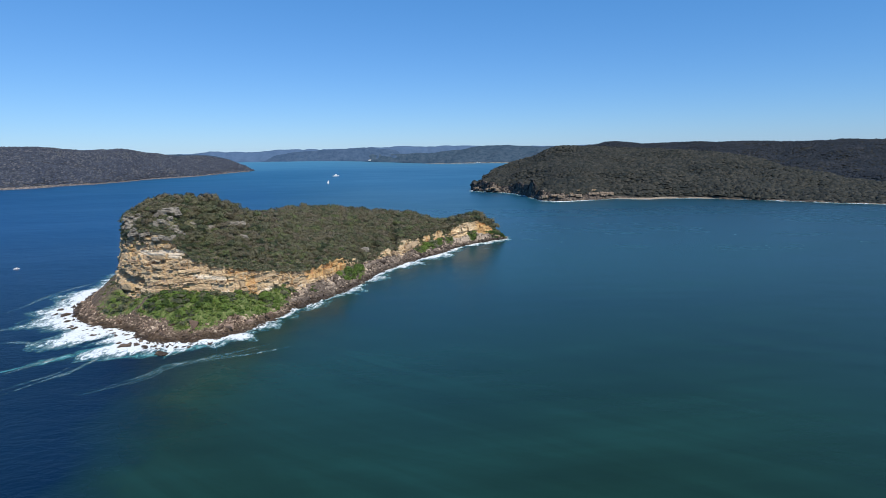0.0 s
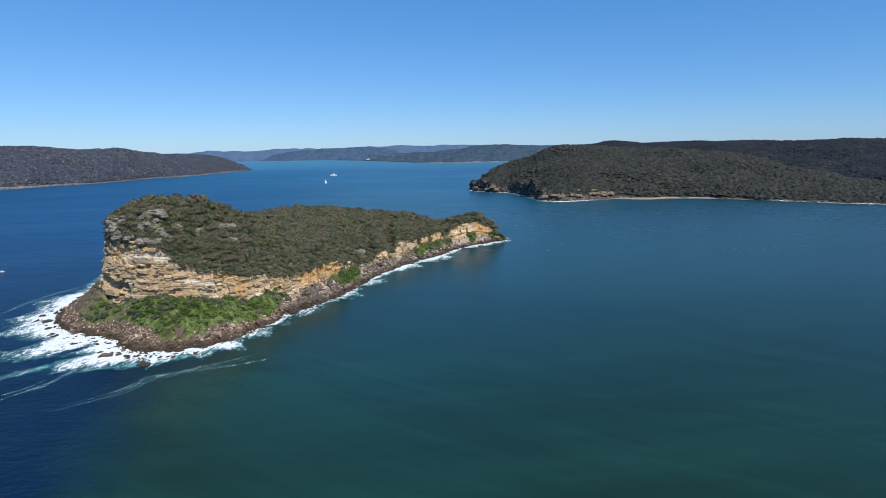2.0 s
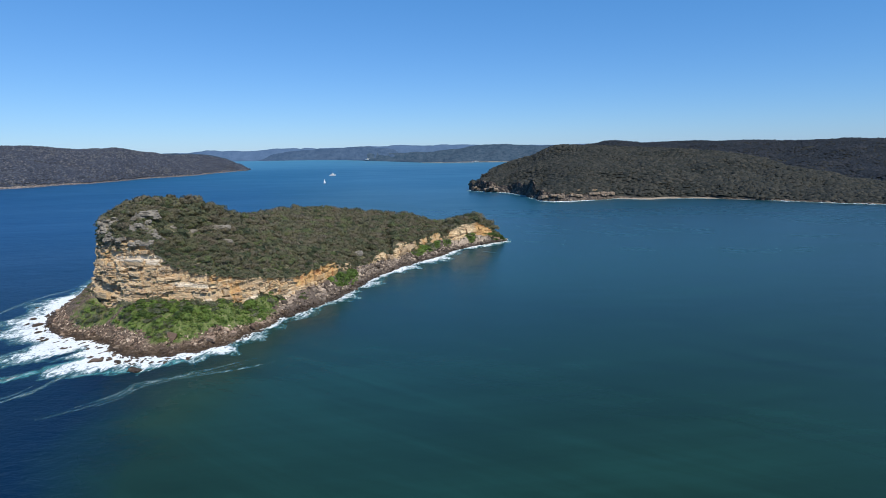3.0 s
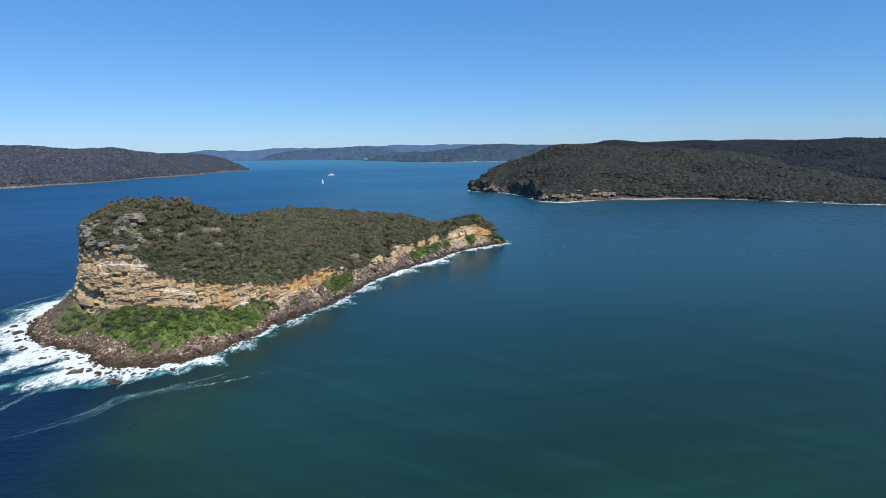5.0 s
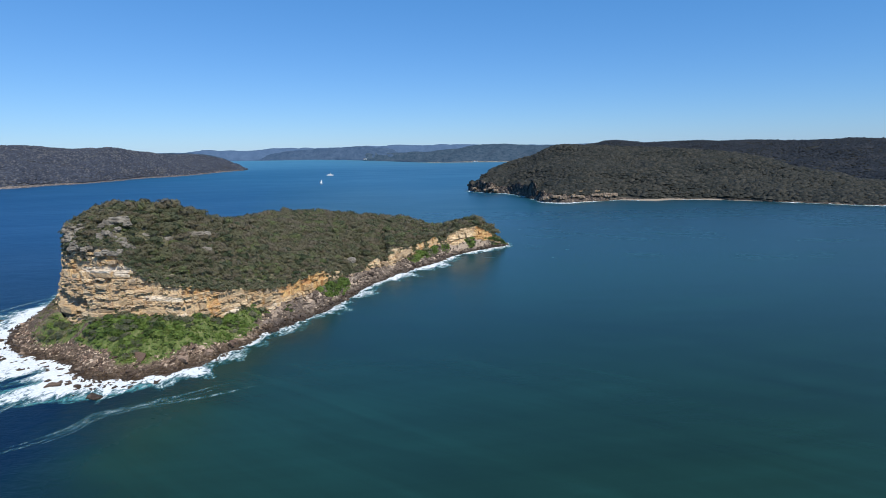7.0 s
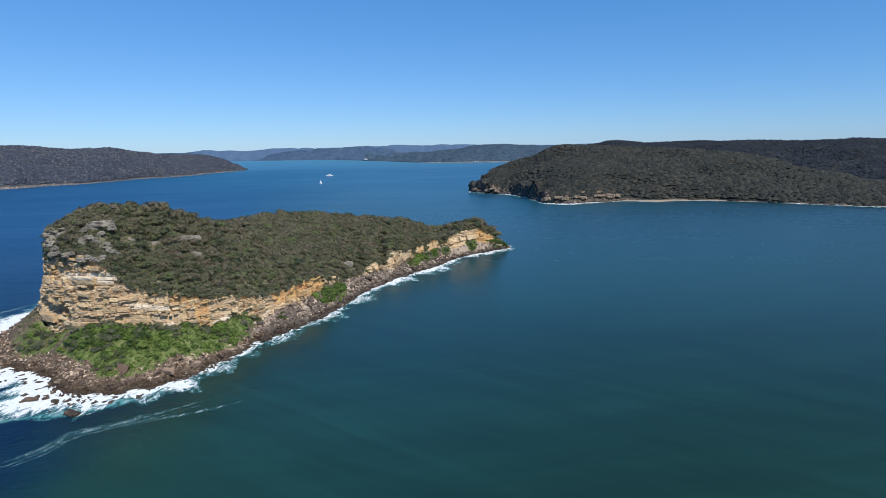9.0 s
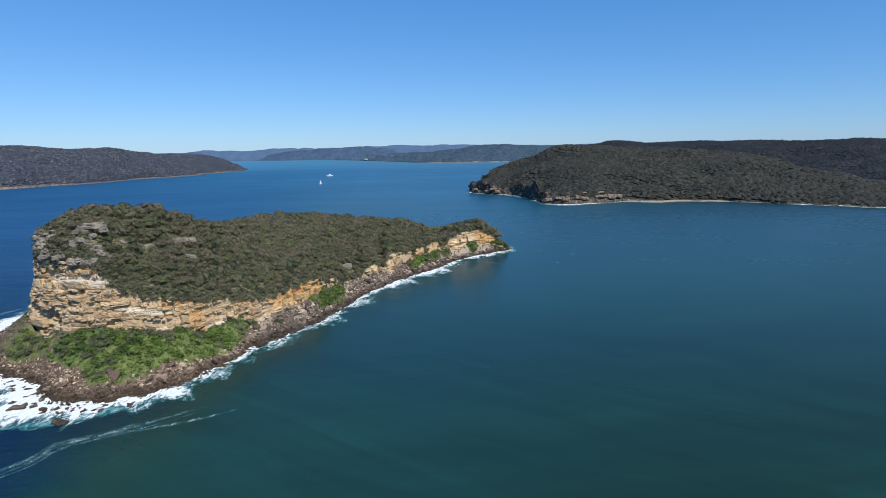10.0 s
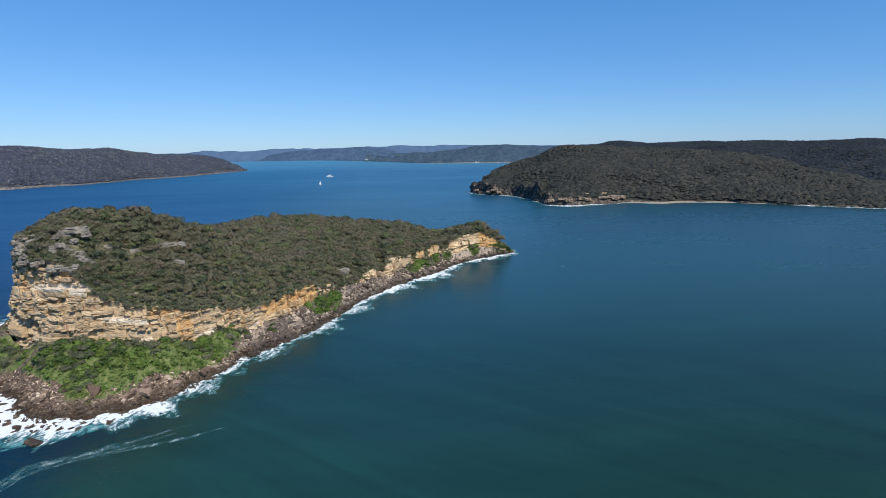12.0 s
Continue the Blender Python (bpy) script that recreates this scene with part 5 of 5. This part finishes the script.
crag((-57, 513, 8.4), (3.4, 1.8, 1.8), 65, "pale sandstone block above the shore", 21, M_CLIFF, "rock_outcrop")


for x, y, z, s, n in ((290, 1180, 14, 5.6, 32), (306, 1190, 20, 4.2, 33), (342, 1202, 19, 7.5, 35), (352, 1206, 13, 6.0, 37)):
    crag((x, y, z), (s, s * 0.5, s * 0.32), 15, "pale yellow rock ledge on the headland's shore", n, M_CLIFF, "rock_outcrop")


# ---- courses of blocks that face the island's cliff ----
def cliff_courses():
    """Rows of: start and end along the face, lower and upper height, bed, thickness, station."""
    r_ = np.random.default_rng(21)
    use = st < 19.6
    run_s, st_s = foot_run[use], st[use]
    lo_s, hi_s, shift_s = foot[use, 2], brow[use, 2], bed_shift(run_s, run_s * 0 + 20)
    found = []
    for b in range(1, 89):
        thick = bed_tops[b] - bed_tops[b - 1]
        at = run_s[0] + r_.uniform(0, 3)
        while at < run_s[-1]:
            wide = thick * r_.choice([0.6, 1.0, 1.6, 2.6]) * r_.uniform(0.8, 1.2) + r_.uniform(0.6, 2.4)
            mid = at + wide / 2
            s = float(np.interp(mid, run_s, st_s))
            if s < 2.4 and thick > 0.7:
                wide *= 2.2
            lo_f, hi_f = np.interp(mid, run_s, lo_s), np.interp(mid, run_s, hi_s)
            tilt = r_.normal(0, 0.08)
            h = bed_tops[b] - thick / 2 - np.interp(mid, run_s, shift_s) + tilt
            if lo_f - 1.0 < h < hi_f - 0.2 and hi_f - lo_f > 2.5 and r_.random() > 0.06:
                # thick beds are split here and there
                parts_n = 2 if thick > 1.4 and r_.random() < 0.45 else 1
                cut = np.linspace(0, 1, parts_n + 1) + np.array([0] + [r_.uniform(-0.2, 0.2)] * (parts_n - 1) + [0])
                for c0, c1 in zip(cut, cut[1:]):
                    found.append((at, at + wide, h - thick / 2 + thick * c0, h - thick / 2 + thick * c1, b, thick * (c1 - c0), s))
            at += wide
    return np.array(found)


def face_points(r, h):
    """Places on the plain face, the way into the rock, the slow relief and the share of the height, for many points at once."""
    use = st < 19.8
    lo, hi = (np.column_stack([np.interp(r, foot_run[use], e[use, k]) for k in range(3)]) for e in (foot, brow))
    n = np.column_stack([np.interp(r, foot_run[use], normal_in[use, k]) for k in range(2)])
    t = np.clip((h - lo[:, 2]) / np.maximum(hi[:, 2] - lo[:, 2], 0.1), 0, 1)
    big = 3.4 * fbm(r / 26, (h + bed_shift(r, h)) / 40, 3, 51)
    tall = np.clip((hi[:, 2] - lo[:, 2]) / 12, 0.3, 1)
    return lo[:, :2] + (hi - lo)[:, :2] * t[:, None], n, big * tall * (0.3 + 0.7 * np.minimum(1, (1 - t) * 7)), t


cliff_ob = bpy.data.objects["cliff"]
b_rng = np.random.default_rng(22)
courses = cliff_courses()
R0, R1, H0, H1, BED, THICK, STN = courses.T
mid_r, mid_h = (R0 + R1) / 2, (H0 + H1) / 2
stand = 0.9 * vnoise(mid_r / 17, BED * 7.3, 43) + 0.5 * vnoise(mid_r / 6, BED * 3.1, 47) + 0.9 * vnoise(mid_r / 4.0, mid_h / 22, 45)
stand += b_rng.uniform(-0.5, 0.5, len(STN)) * np.clip(THICK, 0.7, 1.8) * 1.45 - 0.8 * (THICK < 0.7) * (hash01(BED, np.floor(mid_r / 12)) < 0.45)
hole, _ = cells(mid_r / 9, mid_h / 5.5, 3)
_, crack = cells(mid_r / 8, mid_h / 40, 15)
stand -= 1.6 * (hole < 0.16) + 1.4 * sstep(0.08, 0.0, crack)
stand *= np.where(STN < 2.4, 0.45, 1.0)
stand -= overhang(STN, mid_r, mid_h)
gap = b_rng.uniform(0.05, 0.24, len(STN)) + 0.40 * (b_rng.random(len(STN)) < 0.14)
A, B = face_points(R0 + 1.5 * gap, mid_h), face_points(R1 - 1.5 * gap, mid_h)
joined, joined_f, joined_a, base, singles = [], [], [], 0, 0
for q in range(len(STN)):
    thick, wide = THICK[q], R1[q] - R0[q]
    nx, ny = max(1, min(4, int(wide / 1.0))), max(1, min(3, int(thick / 1.0)))
    # rings of a chipped box: back, shoulder, front
    fx = np.concatenate([[0, 0], np.linspace(0.12, 0.88, nx + 1) + b_rng.normal(0, 0.03, nx + 1), [1, 1]])
    fy = np.concatenate([[0, 0], np.linspace(0.14, 0.86, ny + 1), [1, 1]])
    n1, n2 = len(fx), len(fy)
    ring = np.minimum(np.minimum(np.arange(n1), n1 - 1 - np.arange(n1))[:, None], np.minimum(np.arange(n2), n2 - 1 - np.arange(n2))[None, :])
    lean = b_rng.normal(0, 0.16, 2)
    mixed = lambda k: A[k][q] * (1 - fx[:, None]) + B[k][q] * fx[:, None]
    p, n, big = mixed(0), mixed(1), (A[2][q] * (1 - fx) + B[2][q] * fx)[:, None]
    o = big + stand[q] + lean[0] * ((fx - 0.5) * wide)[:, None] + lean[1] * ((fy - 0.5) * thick)[None, :] + b_rng.normal(0, 0.13, (n1, n2))
    o -= (ring == 1) * b_rng.uniform(0.15, 0.55) * min(1, thick) * b_rng.uniform(0.3, 1.9, (n1, n2))
    o = np.where(ring == 0, -3.2 + np.minimum(0, big + stand[q]), o)
    vv = np.empty((n1, n2, 3))
    vv[..., :2] = p[:, None] - n[:, None] * o[..., None] + b_rng.normal(0, 0.05, (n1, n2, 2))
    vv[..., 2] = H0[q] + (H1[q] - H0[q] - min(gap[q], 0.25 * thick)) * fy[None, :] + b_rng.normal(0, 0.05, (n1, n2)) + b_rng.normal(0, 0.05) * ((fx - 0.5) * wide)[:, None]
    ff = grid_faces(n1, n2)
    runs = (R0[q] + wide * fx)[:, None] + 0 * vv[..., 2]
    ru, pa = stains(np.interp(runs, foot_run[st < 19.8], st[st < 19.8]), vv[..., 2], np.full((n1, n2), A[3][q]))
    marks = np.column_stack([ru.ravel(), pa.ravel(), np.full(n1 * n2, b_rng.random())])
    if singles < 290 and 12.2 < STN[q] < 17.4 and thick > 0.8 and wide > 1.8:
        ob = new("sandstone_block", make_mesh("sandstone_block", vv.reshape(-1, 3), ff, M_CLIFF, rust=marks[:, 0], pale=marks[:, 1], tint=marks[:, 2]))
        ob.parent = cliff_ob
        singles += 1
    else:
        joined.append(vv.reshape(-1, 3))
        joined_f.append(ff + base)
        joined_a.append(marks)
        base += n1 * n2
att = np.concatenate(joined_a)
ob = new("cliff_blocks", make_mesh("cliff_blocks", np.concatenate(joined), np.concatenate(joined_f), M_CLIFF, rust=att[:, 0], pale=att[:, 1], tint=att[:, 2]))
ob.parent = cliff_ob
tagged(ob, "courses of cracked buff sandstone", kind="stuff")


# ---- weathered slabs near the island's top ----
def slab_pile(place, slabs, label, turn=0.0, seed=0):
    """An outcrop of stacked, rounded slabs; each is a part."""
    r = np.random.default_rng(1200 + seed)
    root = tagged(new("rock_outcrop"), label, "rock", "outcrops on the island top")
    root.matrix_basis = pose(*place, 0, 0, turn)
    for n, (x, y, z, a, c, h) in enumerate(slabs):
        bm = bmesh.new()
        bmesh.ops.create_icosphere(bm, subdivisions=3, radius=1)
        for v in bm.verts:
            q = np.array(v.co[:])
            q = np.sign(q) * np.abs(q) ** 0.62
            s = Vector(q * 1.4) + Vector((seed * 2.3 + n * 1.7, 0, 0))
            v.co = Vector(q * (a, c, h)) * (1 + 0.34 * noise.noise(s) + 0.14 * noise.noise(s * 2.7)) + Vector((x, y, z + 0.5 * noise.noise(s * 1.9)))
        part("slab", bm, M_SLAB, root)
    return root


def ground_at(x, y):
    k = np.argmin(np.sum((top[..., :2].reshape(-1, 2) - (x, y)) ** 2, axis=1))
    return float(top[..., 2].ravel()[k])


def outcrop(x, y, up, *rest):
    return slab_pile((x, y, ground_at(x, y) + up), *rest)


slab_pile((-173, 393.5, 68.2), [(0.4, 0, 3.0, 5.4, 3.2, 1.9), (-4.4, 0.5, 1.2, 3.4, 3.0, 2.8), (5.4, -1.0, 0.8, 2.2, 2.0, 1.6), (-0.6, 2.4, 1.2, 6.0, 1.6, 2.8)], "large grey rounded sandstone slab over a dark hollow", 8, 1)
outcrop(-192, 384, -2.0, [(0, 0, 2.4, 1.7, 1.6, 1.5), (-2.2, 0.6, 0.6, 1.6, 1.6, 2.0), (2.0, -0.6, 0.2, 2.0, 1.8, 1.3), (-0.6, -0.8, -0.6, 2.2, 1.6, 1.2), (-4.0, 1.0, -1.2, 1.6, 1.6, 1.6)], "broken grey weathered sandstone at the cliff corner", 0, 2)
outcrop(-172, 378, -3.6, [(0, 0, 1.3, 2.6, 2.0, 1.3), (3.5, -0.6, 0.5, 2.8, 2.2, 1.4), (-3.6, -0.2, 0.2, 2.4, 2.2, 1.5)], "broken grey ledges of sandstone at the cliff top", 5, 3)
outcrop(-183, 381, -2.8, [(0, 0, 0.8, 1.8, 1.5, 1.3), (-2.6, -0.6, 0.0, 1.7, 1.6, 1.4)], "broken grey blocks at the cliff top", 12, 7)
outcrop(-144, 432, 0.0, [(0, 0, 1.6, 4.0, 2.2, 1.6), (5.5, 2, 1.0, 3.0, 2.0, 1.5), (-5, -2, 1.4, 2.8, 1.8, 1.4)], "low grey rocks showing among the scrub", 25, 4)
outcrop(-137, 421, -0.2, [(0, 0, 1.2, 3.2, 1.8, 1.4), (3.6, -1, 0.8, 2.2, 1.6, 1.3)], "low grey rocks showing among the scrub", 10, 5)
outcrop(-152, 409, -0.2, [(0, 0, 1.2, 2.6, 1.6, 1.4), (-3.2, 1, 1.0, 2.0, 1.6, 1.3)], "low grey rocks showing among the scrub", 30, 8)
outcrop(-199, 393, -0.4, [(0, 0, 1.2, 2.6, 2.0, 1.8), (2.5, -1.4, 0, 2.2, 1.8, 1.5)], "grey weathered rocks at the head's edge", 10, 6)
slab_pile((-201, 394, 57), [(0, 0, 11.5, 2.6, 2.2, 1.4), (-0.6, -0.4, 8.8, 3.0, 2.4, 1.5), (0.8, -0.8, 6.0, 2.8, 2.4, 1.6), (-1.2, 0, 3.2, 3.2, 2.6, 1.6), (1.8, -1.2, 0.8, 2.6, 2.2, 1.4), (3.4, 0.4, 9.6, 2.0, 1.8, 1.2)], "stack of grey weathered sandstone at the head's corner", 15, 10)
for n, place in enumerate(SCARP):
    slabs = [(r_scarp.uniform(-2, 2), r_scarp.uniform(-1, 1), 0.5 + 1.0 * k, r_scarp.uniform(1.2, 2.4), r_scarp.uniform(1.0, 1.8), r_scarp.uniform(0.6, 1.2)) for k in range(2 + n % 2)]
    slab_pile(place, slabs, "broken grey sandstone ledge among shrubs on the steep head", r_scarp.uniform(-20, 30), 20 + n)
outcrop(-160, 399, -0.2, [(0, 0, 1.0, 2.2, 1.4, 1.1), (3.0, 0.8, 0.6, 1.7, 1.3, 1.0)], "low pale rocks in a clearing of the scrub", 20, 11)
outcrop(-61, 538, 0.6, [(0, 0, 1.6, 5.5, 3.0, 2.4), (4.2, 2.6, 1.0, 3.0, 2.2, 1.6)], "low rounded grey-brown rock showing above the scrub", 60, 9)

# ---- surf and sand along the mainland ----
prm = np.linspace(0.2, len(R_COAST) - 1.5, 500)
shore = spline(R_COAST, prm)
sea_way = np.array((-0.42, -0.91))
foam_sheet("shore_surf", shore, np.tile(sea_way, (500, 1)), np.interp(prm, [0, 1.2, 2, 4, 7, 9, 11, 18], [40, 46, 22, 20, 26, 18, 14, 16]) * (1 + 0.4 * fbm(prm * 4, prm * 0, 3, 211)),
           np.interp(prm, [0, 1, 2, 5, 8, 10, 18], [1.0, 1.0, 0.7, 0.8, 0.9, 0.8, 0.85]), 10, 8, "thin white surf along the headland", 1.2)
g = np.empty((420, 6, 3))
pb = np.linspace(8.6, len(R_COAST) - 1.6, 420)
ln = spline(R_COAST, pb)
wb = np.interp(pb, [8.6, 9.5, 11, 13, 14, 18], [4, 8, 11, 10, 7, 6]) * (1 + 0.4 * fbm(pb * 5, pb * 0, 3, 221))
for j, x in enumerate(np.linspace(0, 1, 6)):
    g[:, j, :2] = ln - sea_way * 14 + sea_way * ((wb + 14) * x)[:, None]
    g[:, j, 2] = (1 - x) * np.interp(pb, [8.6, 11, 14, 18], [2.4, 3.4, 2.8, 2.4]) - 0.2
tagged(grid_object("beach", g, M_SAND, smooth=True), "narrow pale beach of sand and rock below the bush", "beach", kind="structure")


# ---- boats and far houses ----
def hull_bm(length, beam, height, bow=0.45):
    bm = bmesh.new()
    n = 9
    rings = []
    for i in range(n):
        t = i / (n - 1)
        w = beam / 2 * (1 if t < 1 - bow else math.sqrt(max(0.0, 1 - ((t - 1 + bow) / bow) ** 2)) + 0.02)
        x, sheer = (t - 0.5) * length, height * (1 + 0.35 * t * t)
        rings.append([bm.verts.new((x, y * w * k, z)) for y, k, z in ((-1, 1, sheer), (-1, 0.75, -0.1), (0, 0, -0.5), (1, 0.75, -0.1), (1, 1, sheer))])
    for p, q in zip(rings, rings[1:]):
        for k in range(4):
            bm.faces.new((p[k], p[k + 1], q[k + 1], q[k]))
        bm.faces.new((p[4], p[0], q[0], q[4]))
    bm.faces.new(rings[0])
    bm.faces.new(rings[-1][::-1])
    bmesh.ops.recalc_face_normals(bm, faces=bm.faces)
    return bm


def box_bm(x, y, z, a, c, h, bevel=0.12):
    bm = bmesh.new()
    bmesh.ops.create_cube(bm, size=1, matrix=Matrix.Translation((x, y, z + h / 2)) @ Matrix.Diagonal((a, c, h, 1)))
    bmesh.ops.bevel(bm, geom=bm.edges[:], offset=bevel * min(a, c, h), segments=2, affect="EDGES")
    return bm


def pole_bm(x, y, z, h, r):
    bm = bmesh.new()
    bmesh.ops.create_cone(bm, cap_ends=True, segments=8, radius1=r, radius2=r * 0.5, depth=h, matrix=Matrix.Translation((x, y, z + h / 2)))
    return bm


def cruiser(place, turn, s, label):
    root = tagged(new("motor_cruiser"), label, "boat")
    root.matrix_basis = pose(*place, 0, 0, turn)
    part("hull", hull_bm(26 * s, 7 * s, 2.6 * s), M_WHITE, root)
    part("cabin", box_bm(-1 * s, 0, 2.6 * s, 14 * s, 5.4 * s, 2.6 * s), M_WHITE, root)
    part("cabin_window", box_bm(-0.8 * s, 0, 3.5 * s, 14.3 * s, 5.5 * s, 0.9 * s), M_GLASSY, root, "dark strip of cabin windows")
    part("wheelhouse", box_bm(1.5 * s, 0, 5.2 * s, 6 * s, 4.2 * s, 2.2 * s), M_WHITE, root)
    part("mast", pole_bm(0, 0, 7.4 * s, 4.5 * s, 0.16 * s), M_WHITE, root)
    return root


def yacht(place, turn, s, label):
    root = tagged(new("sailing_boat"), label, "boat")
    root.matrix_basis = pose(*place, 0, 0, turn)
    part("hull", hull_bm(11 * s, 3.2 * s, 1.2 * s, 0.6), M_WHITE, root)
    part("mast", pole_bm(0.6 * s, 0, 1.2 * s, 14 * s, 0.12 * s), M_WHITE, root)
    for name, pts in (("mainsail", ((0.5, 0, 2.6), (-4.6, 0.9, 2.6), (0.5, 0, 14.4))), ("jib", ((5.0, 0, 1.8), (1.0, 0.9, 2.0), (0.8, 0, 12.6)))):
        bm = bmesh.new()
        f = bm.faces.new([bm.verts.new(Vector(q) * s) for q in pts])
        ext = bmesh.ops.extrude_face_region(bm, geom=[f])
        bmesh.ops.translate(bm, vec=(0, 0.06, 0), verts=[e for e in ext["geom"] if isinstance(e, bmesh.types.BMVert)])
        bmesh.ops.recalc_face_normals(bm, faces=bm.faces)
        part(name, bm, M_SAIL, root)
    return root


cruiser((-434, 2599, 0), 15, 1.15, "white motor cruiser lying far up the channel")
yacht((-358, 1991, 0), 65, 1.0, "white sailing boat with its sails set")
cruiser((-407, 565, 0), 20, 0.2, "small white motor boat off the island")
cruiser((-1215, 4300, 12), 30, 0.8, "distant white motor boat in the river mouth")
yacht((-440, 4440, 4), 0, 0.8, "distant white sailing boat near the far shore")


def house(place, s, turn):
    root = tagged(new("house"), "small white house on the far wooded shore", "house", "houses on the far shore")
    root.matrix_basis = pose(*place, 0, 0, turn)
    part("wall", box_bm(0, 0, -3, 16 * s, 10 * s, 9 * s, 0.02), M_WHITE, root)
    bm = bmesh.new()
    bmesh.ops.create_cone(bm, cap_ends=True, segments=4, radius1=12 * s, radius2=3 * s, depth=4 * s, matrix=Matrix.Translation((0, 0, 8 * s - 3 + 2 * s)) @ Matrix.Rotation(radians(45), 4, "Z"))
    part("roof", bm, M_PALE_ROCK, root)
    return root


house((-512, 4772, 36), 1.0, 10)
house((-524, 4772, 35), 0.7, -5)
house((352, 4490, 6), 0.9, 0)
house((372, 4490, 6), 0.7, 12)
house((330, 4496, 6), 0.6, 20)
